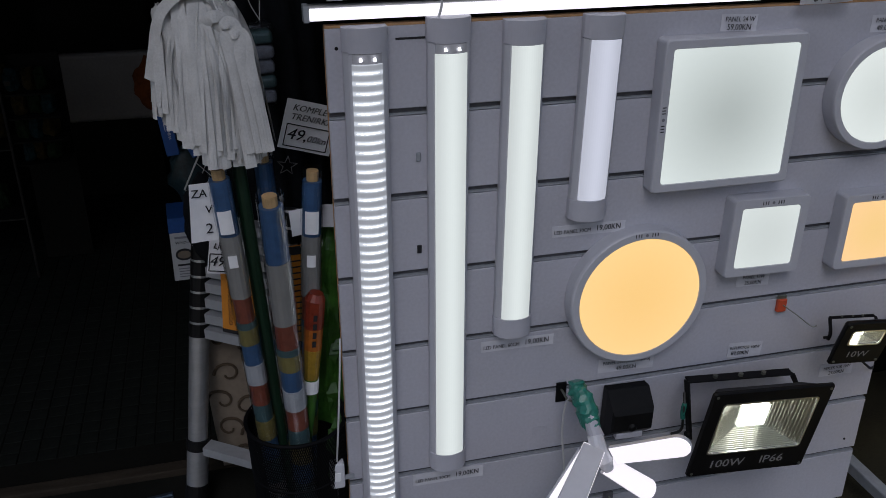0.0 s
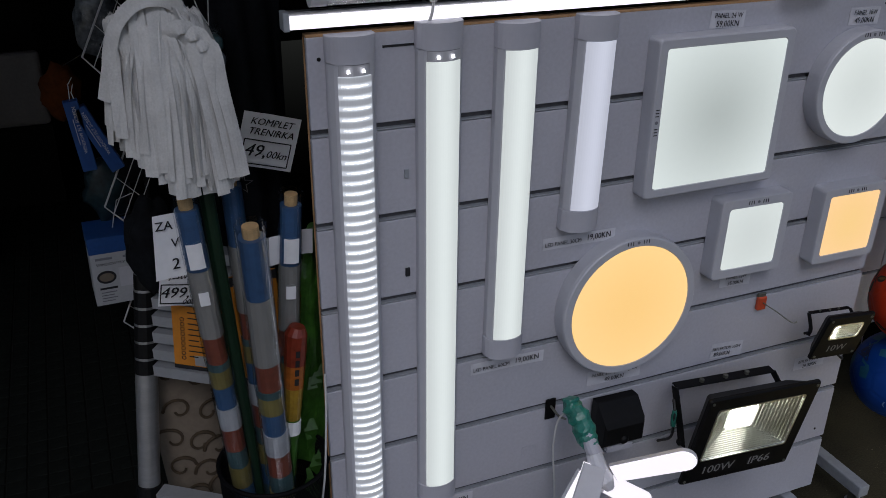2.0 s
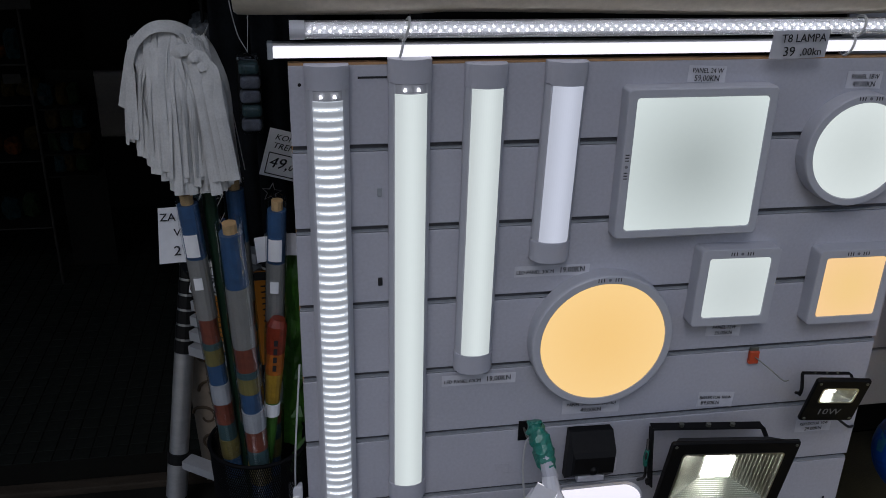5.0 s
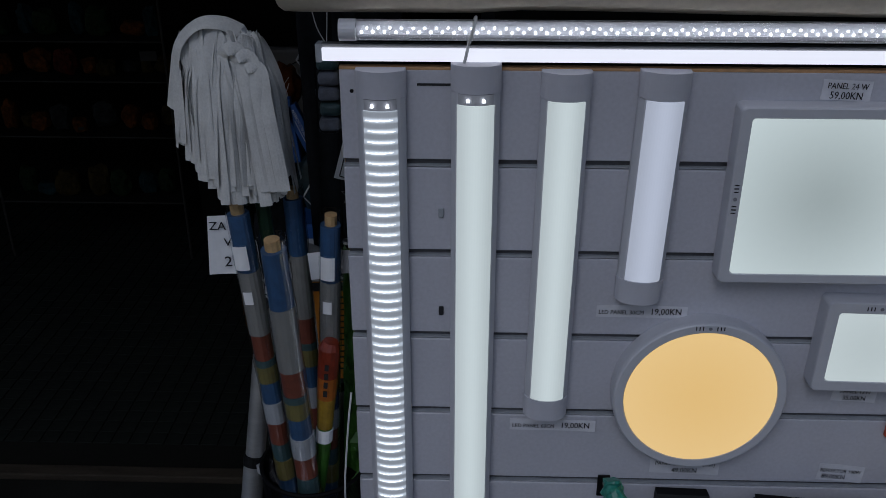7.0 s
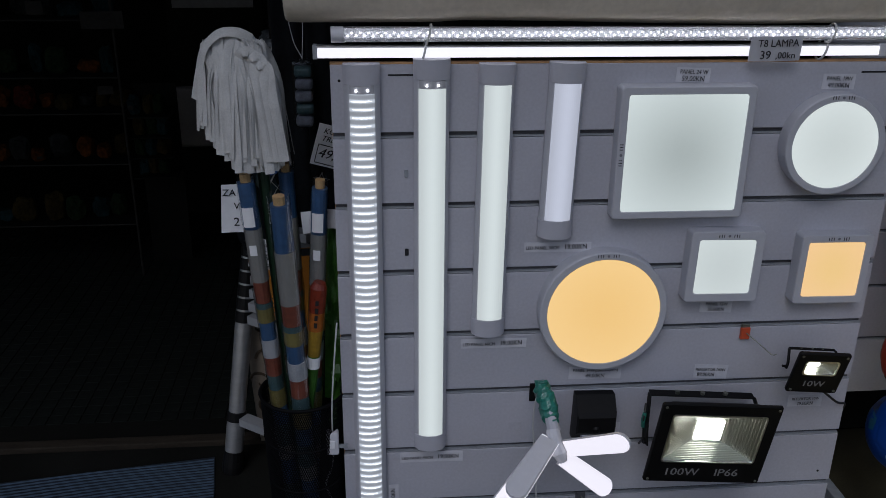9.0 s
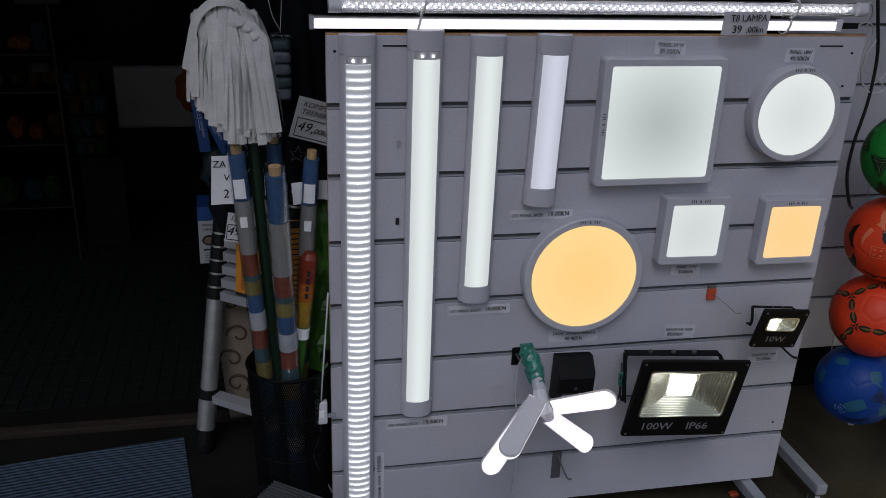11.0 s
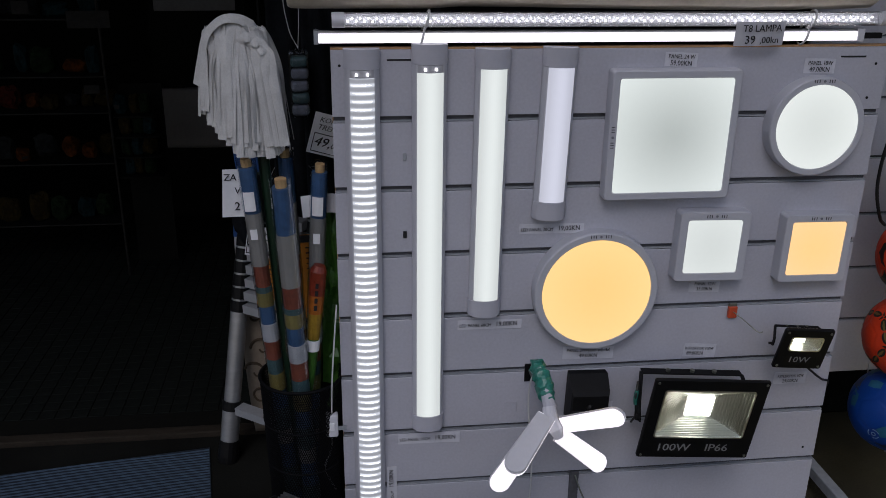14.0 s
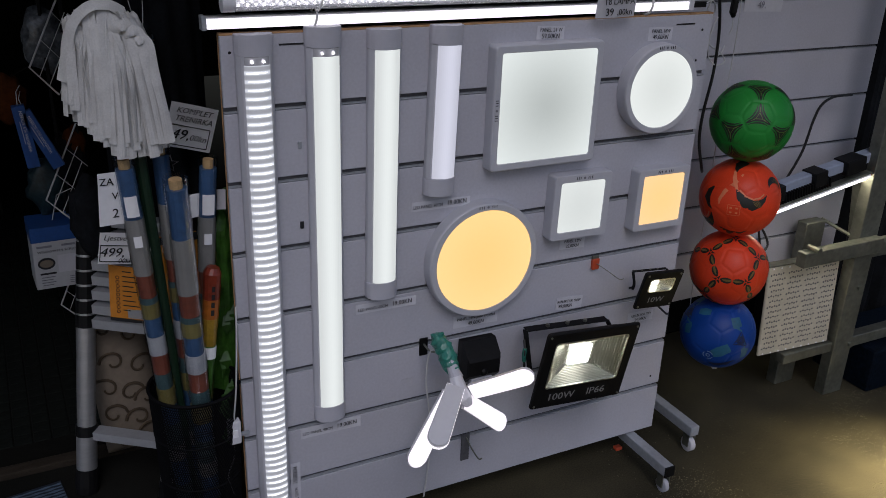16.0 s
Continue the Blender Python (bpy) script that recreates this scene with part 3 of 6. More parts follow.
for x, y, z, ry, rz in ((0.392, 1.352, 1.362, 0.0185, 0.0185), (0.384, 1.366, 1.329, 0.021, 0.022), (1.212, 1.352, 1.362, 0.0185, 0.0185), (1.206, 1.366, 1.329, 0.021, 0.022)):
    ring = [(x + 0.005 * math.sin(a), y + ry * math.cos(a), z + rz * math.sin(a)) for a in np.linspace(0, 2 * math.pi, 25)]
    tagged(part("cable_tie", tube(smooth_path(ring, 2), 0.0024, 6), CABLE_W), "white plastic cable tie round the tubes", "cable tie", "cable ties")
tag = thing("price_label", pose(1.092, 1.331, 1.334, 0, -1, 0), "curved grey paper price label hung over the tubes", "price label")
part("paper", bend_sheet(0.108, 0.050, lambda a, b: -0.004 * math.cos(a * 40) - b * 0.12, 14, 5), PAPER_G, tag)
text("T8 LAMPA", 0.0205, INK, tag, pose(0, -0.0085, 0.0115) @ FACE, squeeze=0.92)
text("39", 0.024, INK, tag, pose(-0.024, -0.0062, -0.012) @ FACE)
text(",00kn", 0.019, INK, tag, pose(0.018, -0.0062, -0.013) @ FACE)

roll = thing("vinyl_roll", pose(0.115, 1.395, 1.459), "thick cream vinyl roll laid above the tubes", "roll")
def _roll_r(x):
    return 0.079 - 0.004 * math.sin(x * 5) * (x > 0.3)
part("roll", lofted([[(x, r * math.cos(a), r * math.sin(a)) for a in np.linspace(0, 2 * math.pi, 40, False)] for x, r in ((0.0, 0.074), (0.006, 0.078), *((x, _roll_r(x)) for x in np.linspace(0.03, 1.235, 20)), (1.242, 0.074))]), CREAM, roll, smooth=True)
part("core", lofted([[(x, r * math.cos(a), r * math.sin(a)) for a in np.linspace(0, 2 * math.pi, 24, False)] for x, r in ((-0.004, 0.03), (-0.0005, 0.03))]), MDF, roll, "brown cardboard core")
for x in (0.3, 1.0):
    part("bracket", box(x - 0.01, x + 0.01, 0.0, 0.02, -0.17, -0.07), BLACK, roll, "black support bracket")


# ---- floodlights ----
def floodlight(at, w, h, words, size, label_, chip_at, glass_w, glass_h, glass_z, chip, fins=True):
    f = thing("floodlight", at, label_, "floodlight", "black LED floodlights")
    s = w / 0.283
    loops = [(w, h, 0.005, 0.006), (w, h, 0.0, 0.006), (w - 0.004, h - 0.004, -0.003, 0.005)]
    outer = [[(a, y, b) for a, b in round_rect(ww, hh, r)] for ww, hh, y, r in loops]
    inner = [[(a, y, b + glass_z) for a, b in round_rect(glass_w, glass_h, 0.008)] for y in (-0.003, 0.004)]
    part("front_frame", lofted(outer + inner, False, False), BLACK, f, "black metal front frame")
    part("rim", lofted([[(a, y, b + glass_z) for a, b in round_rect(glass_w - d, glass_h - d, 0.008)] for d, y in ((0.0, -0.0028), (0.0, -0.0036), (0.006, -0.0036), (0.006, -0.0015))], False, False), CHROME, f, "bright trim round the glass")
    # stepped reflector narrowing to the chip
    n, deep = 11, 0.034 * (glass_w / 0.22) ** 0.6
    rings = []
    for k in range(n + 1):
        t = k / n
        hw = (glass_w / 2 - 0.003) * (1 - t) + chip * 0.62 * t
        hh = (glass_h / 2 - 0.003) * (1 - t) + chip * 0.55 * t
        cx, cz = chip_at[0] * t, glass_z + chip_at[1] * t
        for y in (deep * k / n, deep * (k + 0.55) / n):
            rings.append([(cx - hw, y, cz - hh), (cx + hw, y, cz - hh), (cx + hw, y, cz + hh), (cx - hw, y, cz + hh)])
    part("reflector", lofted(rings, False, True), CHROME, f, "stepped mirror reflector")
    cx, cz = chip_at[0], glass_z + chip_at[1]
    part("chip", box(cx - chip / 2, cx + chip / 2, deep * 0.93, deep * 1.0, cz - chip / 2 * 0.88, cz + chip / 2 * 0.88), L_COB, f, "glowing LED chip")
    part("glass", prism(round_rect(glass_w - 0.006, glass_h - 0.006, 0.006), -0.0012, 0.0), SMOKE, f, "clear front glass", m=pose(0, 0, glass_z)).visible_shadow = False
    part("housing", lofted([[(a, y, b) for a, b in round_rect(w * q, h * q, 0.006)] for q, y in ((0.95, 0.0052), (0.90, 0.0052 + 0.010 * s), (0.74, 0.0052 + 0.040 * s), (0.64, 0.0052 + 0.050 * s))], False, True), BLACK, f, "black cast housing")
    for sx in (-1, 1):
        for sz in (-1, 1):
            x, z = sx * (w / 2 - 0.009), sz * (h / 2 - 0.009)
            part("screw", lofted([[(x + r * math.cos(a), y, z + r * math.sin(a)) for a in np.linspace(0, 2 * math.pi, 10, False)] for r, y in ((0.0032, -0.003), (0.0032, -0.0045), (0.002, -0.005))]), STEEL, f)
    for sx in (-1, 1):
        path = smooth_path([(sx * (w / 2 + 0.002), 0.026, -0.03 * s), (sx * (w / 2 + 0.001), 0.045 * s + 0.01, 0.01 * s), (sx * w * 0.455, 0.10 * s + 0.012, 0.054 * s)], 5)
        bm = lofted([[p + Vector(q) for q in ((-0.0015, -0.009 * s, 0.004 * s), (0.0015, -0.009 * s, 0.004 * s), (0.0015, 0.009 * s, -0.004 * s), (-0.0015, 0.009 * s, -0.004 * s))] for p in path])
        part("bracket_arm", bm, BLACK, f)
        part("knob", tube([(sx * (w / 2 + 0.002), 0.03, -0.022 * s), (sx * (w / 2 + 0.010), 0.03, -0.022 * s)], 0.007 * s, 10), BLACK_P, f)
    part("bracket_bar", box(-w * 0.455, w * 0.455, 0.090 * s + 0.012, 0.112 * s + 0.012, 0.053 * s, 0.0565 * s, 0.0008, 1), BLACK, f, m=pose(0, 0, 0, 0, 0, 0))
    for dx in (-0.22, 0.0, 0.2):
        part("bolt", tube([(dx * w, 0.100 * s + 0.012, 0.056 * s), (dx * w, 0.100 * s + 0.012, 0.063 * s)], 0.0055 * s, 8), STEEL, f)
    for t, dx in words:
        text(t, size, SILVER_INK, f, pose(dx, -0.0036, -h / 2 + (h / 2 + glass_z - glass_h / 2) * 0.52) @ FACE, squeeze=1.1)
    return f


floodlight(pose(1.023, 1.214, 0.476, 8.0, 4.4, -0.4), 0.275, 0.226, [("100W", -0.055), ("IP66", 0.052)], 0.030, "large lit black floodlight with a mirror reflector", (0.002, -0.004), 0.220, 0.138, 0.016, 0.062)
floodlight(pose(1.267, 1.257, 0.624, 13, 4.0, -2), 0.120, 0.116, [("10W", -0.004)], 0.024, "small lit black floodlight with a mirror reflector", (-0.006, 0.001), 0.080, 0.042, 0.016, 0.026)
wire = thing("supply_cable", pose(0, 0, 0), "thin supply cable with green tape behind the floodlight", "cable")
part("cable", tube(smooth_path([(0.892, 1.30, 0.535), (0.886, 1.285, 0.52), (0.883, 1.28, 0.50), (0.890, 1.29, 0.45), (0.9, 1.34, 0.40)], 6), 0.003, 6), CABLE_B, wire)
part("tape", tube(smooth_path([(0.886, 1.285, 0.520), (0.884, 1.281, 0.485)], 4), [0.0045, 0.006, 0.0065, 0.006, 0.005], 8), TEAL_TAPE, wire, "green tape wrap")
tagged(part("supply_cable", tube(smooth_path([(1.30, 1.31, 0.56), (1.37, 1.33, 0.50), (1.425, 1.38, 0.46), (1.43, 1.41, 0.40), (1.41, 1.41, 0.36)], 6), 0.003, 6), CABLE_B), "black supply cable of the small floodlight", "cable")

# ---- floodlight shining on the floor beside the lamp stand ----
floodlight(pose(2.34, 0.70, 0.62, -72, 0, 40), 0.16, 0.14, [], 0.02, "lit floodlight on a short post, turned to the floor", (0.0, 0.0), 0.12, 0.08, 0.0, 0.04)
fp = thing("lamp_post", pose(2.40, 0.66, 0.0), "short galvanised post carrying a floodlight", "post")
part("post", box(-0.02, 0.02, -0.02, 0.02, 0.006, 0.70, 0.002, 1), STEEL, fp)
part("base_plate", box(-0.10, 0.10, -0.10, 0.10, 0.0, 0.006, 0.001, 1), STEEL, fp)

# ---- solar lamp ----
so = thing("solar_lamp", pose(0.779, 1.352, 0.484, 0, 1.5, 0), "unlit black plastic solar wall lamp", "lamp")
part("body", lofted([[(sx * w, y, z) for sx, z in ((-1, zt), (1, zt), (1, zb), (-1, zb))] for y, w, zt, zb in ((0.0, 0.046, 0.060, -0.058), (-0.020, 0.047, 0.061, -0.055), (-0.052, 0.046, 0.030, -0.025), (-0.058, 0.043, 0.020, -0.018))]), BLACK_P, so, "black wedge-shaped housing")
part("solar_cell", lofted([[(-0.036, -0.0225, 0.056), (0.036, -0.0225, 0.056), (0.036, -0.0515, 0.0295), (-0.036, -0.0515, 0.0295)], [(-0.036, -0.0215, 0.0540), (0.036, -0.0215, 0.0540), (0.036, -0.0500, 0.0285), (-0.036, -0.0500, 0.0285)]]), SOLAR, so, "glossy dark solar cell")
part("lens", box(-0.030, 0.030, -0.0490, -0.034, -0.046, -0.032, 0.002, 1), CAP_P, so, "grey lens")
part("sensor", lofted([[(r * math.cos(a), -0.052 - d, -0.012 + r * math.sin(a)) for a in np.linspace(0, 2 * math.pi, 12, False)] for r, d in ((0.010, 0), (0.010, 0.007), (0.005, 0.011))]), BLACK_P, so, "round dark sensor")

# ---- folding blade bulb ----
bulb = thing("folding_led_bulb", pose(0.668, 1.205, 0.49), "lit folding LED bulb with four blades hung from a cable", "bulb")


def blade(a, b, n, w, rim=0.97):
    """A capsule-shaped blade from a to b, whose lit face looks along n."""
    a, b, n = Vector(a), Vector(b), Vector(n)
    d = (b - a).normalized()
    n = (n - d * n.dot(d)).normalized()
    s = d.cross(n)
    ln = (b - a).length
    outline = [(0, -w * 0.42), (0, w * 0.42)] + [(ln - w / 2 + w / 2 * math.cos(t), w / 2 * math.sin(t)) for t in np.linspace(math.pi / 2, -math.pi / 2, 14)]
    at = lambda p, k, h, c=1.0: a + d * (ln / 2 + (p[0] - ln / 2) * c) + s * p[1] * k + n * h
    body = part("blade", lofted([[at(p, 0.93, -0.010, 0.98) for p in outline], [at(p, 1, -0.007) for p in outline], [at(p, 1, 0.0) for p in outline]]), WHITE_P, bulb, "white plastic blade")
    part("blade_diffuser", lofted([[at(p, rim, 0.0002, 0.02 + rim) for p in outline], [at(p, rim - 0.04, 0.0035, rim) for p in outline]]), L_BLADE, body, "lit diffuser")


blade((0.014, -0.018, 0.010), (0.122, -0.108, 0.082), (-0.15, -0.80, 0.10), 0.046)
blade((0.012, -0.004, -0.022), (0.132, 0.010, -0.130), (0.1, -0.8, 0.35), 0.046)
blade((-0.026, 0.004, 0.006), (-0.138, -0.034, -0.142), (0.0, -0.9, 0.15), 0.050)
blade((-0.020, -0.006, 0.026), (-0.118, -0.104, -0.046), (0.0, 0.34, -0.94), 0.050, 1.04)
part("hub", tube([(-0.010, 0.015, 0.040), (-0.008, 0.0, 0.018), (0.002, -0.012, -0.004), (0.010, -0.018, -0.022)], [0.015, 0.018, 0.017, 0.010], 14), WHITE_P, bulb, "white plastic hub")
part("bulb_base", tube([(-0.016, 0.052, 0.090), (-0.010, 0.026, 0.050), (-0.006, 0.014, 0.034)], [0.013, 0.014, 0.016], 14), CAP_P, bulb, "grey screw base")
bm = tube(smooth_path([(-0.025, 0.085, 0.122), (-0.024, 0.075, 0.105), (-0.016, 0.055, 0.085), (-0.012, 0.040, 0.060), (-0.009, 0.026, 0.046)], 5), [0.014 + 0.007 * math.sin(k / 20 * 3.0) + 0.0012 * math.sin(k * 1.7) for k in range(21)], 16)
for v in bm.verts:
    v.co += 0.0040 * noise.noise_vector(v.co * 90)
part("socket", bm, TEAL_TAPE, bulb, "lamp socket wrapped in crinkled green tape")
part("cord", tube(smooth_path([(-0.018, 0.095, 0.085), (-0.030, 0.115, 0.05), (-0.03, 0.125, -0.03), (-0.018, 0.128, -0.13), (-0.012, 0.132, -0.26), (-0.02, 0.14, -0.39)], 6), 0.0022, 6), CABLE_W, bulb, "thin white cord")
hk = thing("slat_hook", pose(0.642, BY - 0.001, 0.552), "black metal slatwall hook holding the bulb", "hook", "slatwall hooks")
part("hook_plate", box(-0.011, 0.011, -0.004, 0.0, -0.035, 0.012, 0.001, 1), BLACK, hk)
part("hook_rod", tube(smooth_path([(0, -0.003, -0.004), (0, -0.035, -0.006), (0, -0.06, 0.004)], 4), 0.0025, 6), STEEL, hk)
hk = thing("slat_hook", pose(0.772, BY - 0.001, 0.245), "dark metal slatwall hook with a bent wire", "hook", "slatwall hooks")
part("hook_plate", box(-0.012, 0.012, -0.004, 0.0, -0.075, 0.006, 0.001, 1), SLOT, hk)
part("hook_rod", tube(smooth_path([(0.002, -0.003, -0.004), (0.010, -0.02, -0.03), (0.018, -0.045, -0.048), (0.026, -0.05, -0.046)], 4), 0.0022, 6), STEEL, hk)
hk = thing("slat_hook", pose(1.130, BY - 0.001, 0.698), "red plastic slatwall hook with a thin wire", "hook", "slatwall hooks")
part("hook_plate", box(-0.011, 0.011, -0.010, 0.0, -0.034, -0.004, 0.002, 1), RED_P, hk, "red plastic clip")
part("hook_cap", box(-0.010, 0.010, -0.006, 0.0, -0.005, 0.004, 0.001, 1), STEEL, hk)
part("hook_rod", tube(smooth_path([(0, -0.011, -0.016), (0.025, -0.03, -0.034), (0.048, -0.05, -0.052), (0.058, -0.055, -0.050)], 4), 0.0013, 6), STEEL, hk)
for x, z in ((0.347, 1.076), (0.347, 0.900)):
    tagged(part("staple", box(x - 0.004, x + 0.004, BY - 0.004, BY - 0.0004, z - 0.008, z + 0.008, 0.001, 1), GREY_PAINT if z > 1 else INK), "small clip fixed to the board", "clip", "board clips")

# ---- cord switch at the board's edge ----
sw = thing("cord_switch", pose(0.172, 1.352, 0.432), "white inline cord switch hanging at the board's edge", "switch")
part("switch_body", box(-0.014, 0.014, -0.011, 0.011, -0.030, 0.030, 0.004, 2), WHITE_P, sw)
part("rocker", box(-0.006, 0.006, -0.014, -0.0105, -0.010, 0.010, 0.001, 1), PAPER, sw, "white rocker")
part("cord", tube(smooth_path([(0.020, -0.004, 0.31), (0.014, -0.022, 0.25), (0.004, -0.030, 0.13), (0.0, -0.004, 0.03)], 6), 0.0019, 6), CABLE_W, sw, "white cord")
part("cord", tube(smooth_path([(0.0, 0.0, -0.03), (-0.004, 0.0, -0.07), (-0.02, 0.0, -0.12), (0.0, 0.03, -0.2), (0.03, 0.05, -0.28)], 6), 0.0020, 6), CABLE_W, sw, "white cord")
part("mount", box(0.013, 0.034, -0.003, 0.003, -0.016, -0.008), GREY_PAINT, sw)


# ---- rear slatwall ----
WY = 1.572
wall = thing("slat_wall", pose(1.86, WY, 0.0), "grey slatted display wall behind the footballs", "display stand")
W0, W1 = -0.52, 0.452
RS = [1.449, 1.297, 1.145, 0.993, 0.841, 0.689, 0.537]
part("backing", box(W0 + 0.002, W1 - 0.002, 0.009, 0.018, 0.375, 1.70), SLOT, wall, "dark slot channels")
edges = [1.70] + [z for s in RS for z in (s + 0.0045, s - 0.0045)] + [0.375]
for a, b in zip(edges[::2], edges[1::2]):
    part("slat", box(W0, W1, 0.0, 0.009, b, a, 0.0012, 1), LAMINATE, wall)
for s in RS:
    part("slot_lip", box(W0 + 0.001, W1 - 0.001, 0.0015, 0.0092, s - 0.0044, s - 0.0022), GREY_PAINT, wall)
for x in (-0.325,):
    part("upright", box(x - 0.016, x + 0.016, 0.019, 0.05, 0.07, 1.6, 0.002, 1), GREY_PAINT, wall)
    part("foot_bar", box(x - 0.016, x + 0.016, -0.265, 0.22, 0.062, 0.094, 0.002, 1), GREY_PAINT, wall)
    for y in (-0.245, 0.2):
        part("castor_wheel", lofted([[(x + dx, y + r * math.cos(a), 0.024 + r * math.sin(a)) for a in np.linspace(0, 2 * math.pi, 20, False)] for dx, r in ((-0.01, 0.018), (-0.008, 0.024), (0.008, 0.024), (0.01, 0.018))]), WHITE_P, wall, "pale plastic castor wheel")
        part("castor_fork", box(x - 0.014, x - 0.011, y - 0.012, y + 0.012, 0.02, 0.062, bm=box(x + 0.011, x + 0.014, y - 0.012, y + 0.012, 0.02, 0.062, bm=box(x - 0.014, x + 0.014, y - 0.014, y + 0.014, 0.056, 0.0625))), STEEL, wall)
pp = thing("price_sign", pose(1.792, WY - 0.0012, 1.307, 0, 2, 0), "faded paper price sign hung on the slatted wall", "sign")
part("paper", bend_sheet(0.145, 0.082, lambda a, b: -0.0006 - 0.004 * max(0.0, a * 10) ** 2), PAPER_G, pp)
for dz, w in ((0.026, 0.05), (0.008, 0.115)):
    part("text_bar", box(-w / 2, w / 2, -0.0050, -0.0045, dz - 0.005, dz + 0.005), INK_L, pp)
text("49,", 0.026, INK_L, pp, pose(-0.01, -0.006, -0.022) @ FACE)
bt = thing("red_tool", pose(1.672, 1.50, 1.412, 0, 2, 0), "black and red hand tool hanging on the slatted wall", "tool")
part("handle", tube(smooth_path([(-0.10, 0, 0.004), (-0.05, -0.01, 0.0), (0.012, -0.01, 0.004)], 4), [0.006, 0.008, 0.010, 0.012, 0.013, 0.013, 0.013, 0.013, 0.013], 10), BLACK_P, bt)
part("lever", tube(smooth_path([(-0.030, -0.008, 0.0), (-0.012, -0.01, -0.022), (0.004, -0.01, -0.048)], 4), [0.011, 0.012, 0.012, 0.011, 0.010, 0.010, 0.010, 0.009, 0.006], 10), BLACK_P, bt, "black curved lever")
part("grip", tube([(0.012, -0.01, 0.004), (0.06, -0.01, 0.006), (0.11, -0.008, 0.008), (0.118, -0.008, 0.008)], [0.014, 0.015, 0.014, 0.008], 12), RED_P, bt, "red plastic grip")

# ---- loose cables between the stands ----
def cable(points, r, material, label_):
    return tagged(part("cable", tube(smooth_path(points, 7), r, 7), material), label_, "cable", "loose cables")


cable([(1.41, 1.37, 1.44), (1.462, 1.40, 1.33), (1.496, 1.42, 1.241), (1.497, 1.42, 1.138), (1.483, 1.42, 1.034), (1.484, 1.42, 0.955), (1.505, 1.42, 0.885), (1.55, 1.46, 0.85)], 0.0042, CABLE_B, "black cable hanging beside the board")
cable([(1.385, 1.36, 1.362), (1.42, 1.38, 1.372), (1.45, 1.41, 1.34), (1.44, 1.42, 1.28), (1.47, 1.43, 1.22), (1.52, 1.43, 1.19), (1.54, 1.43, 1.165), (1.50, 1.42, 1.16), (1.46, 1.41, 1.19), (1.45, 1.40, 1.25), (1.49, 1.42, 1.29), (1.51, 1.44, 1.25)], 0.0018, CABLE_W, "thin white wire tangled beside the board")
cable([(1.38, 1.37, 1.322), (1.43, 1.39, 1.33), (1.47, 1.42, 1.30), (1.455, 1.42, 1.24), (1.475, 1.42, 1.18), (1.53, 1.44, 1.185), (1.56, 1.46, 1.20)], 0.0018, CABLE_W, "thin white wire tangled beside the board")
cable([(1.86, 1.55, 0.62), (1.90, 1.50, 0.70), (1.93, 1.50, 0.755), (1.983, 1.50, 0.849), (2.005, 1.50, 0.944), (2.04, 1.51, 0.99), (2.10, 1.52, 1.008), (2.19, 1.53, 1.005)], 0.0042, CABLE_B, "black cable looped before the slatted wall")
cable([(1.78, 1.42, 0.56), (1.82, 1.42, 0.60), (1.79, 1.44, 0.66), (1.83, 1.45, 0.56), (1.85, 1.45, 0.47)], 0.0035, CABLE_B, "black cable hanging behind the footballs")
pg = thing("cable_plug", pose(1.562, 1.45, 1.298), "black cable plug hanging before the slatted wall", "plug")
part("plug_body", tube([(0.0, 0, 0.045), (0.002, 0, 0.02), (0.0, 0, -0.01), (0.004, 0, -0.022)], [0.005, 0.010, 0.010, 0.005], 10), BLACK_P, pg)
part("cord", tube(smooth_path([(0.0, 0, 0.045), (-0.02, 0, 0.07), (-0.06, 0, 0.085), (-0.15, -0.06, 0.070)], 5), 0.003, 6), CABLE_W, pg, "white cord")
part("lead", tube(smooth_path([(0.004, 0, -0.022), (0.006, 0, -0.05), (0.0, 0, -0.065)], 4), 0.0015, 6), CABLE_W, pg, "white lead")


# ---- footballs ----
def ico_frame():
    g = (1 + 5 ** 0.5) / 2
    v = [Vector(p).normalized() for p in ((0, 1, g), (0, 1, -g), (0, -1, g), (0, -1, -g), (1, g, 0), (1, -g, 0), (-1, g, 0), (-1, -g, 0), (g, 0, 1), (g, 0, -1), (-g, 0, 1), (-g, 0, -1))]
    e = [(a, b) for a in range(12) for b in range(a) if (v[a] - v[b]).length < 1.06]
    faces = [(a, b, c) for a in range(12) for b in range(a) for c in range(b) if max((v[a] - v[b]).length, (v[b] - v[c]).length, (v[a] - v[c]).length) < 1.06]
    return v, e, faces


ICO_V, ICO_E, ICO_F = ico_frame()


def seams():
    out = []
    for a, b in ICO_E:
        out.append((ICO_V[a].lerp(ICO_V[b], 1 / 3), ICO_V[a].lerp(ICO_V[b], 2 / 3)))
    for a in range(12):
        near = [b for b in range(12) if b != a and (ICO_V[a] - ICO_V[b]).length < 1.06]
        for i in near:
            for j in near:
                if i < j and (ICO_V[i] - ICO_V[j]).length < 1.06:
                    out.append((ICO_V[a].lerp(ICO_V[i], 1 / 3), ICO_V[a].lerp(ICO_V[j], 1 / 3)))
    return out


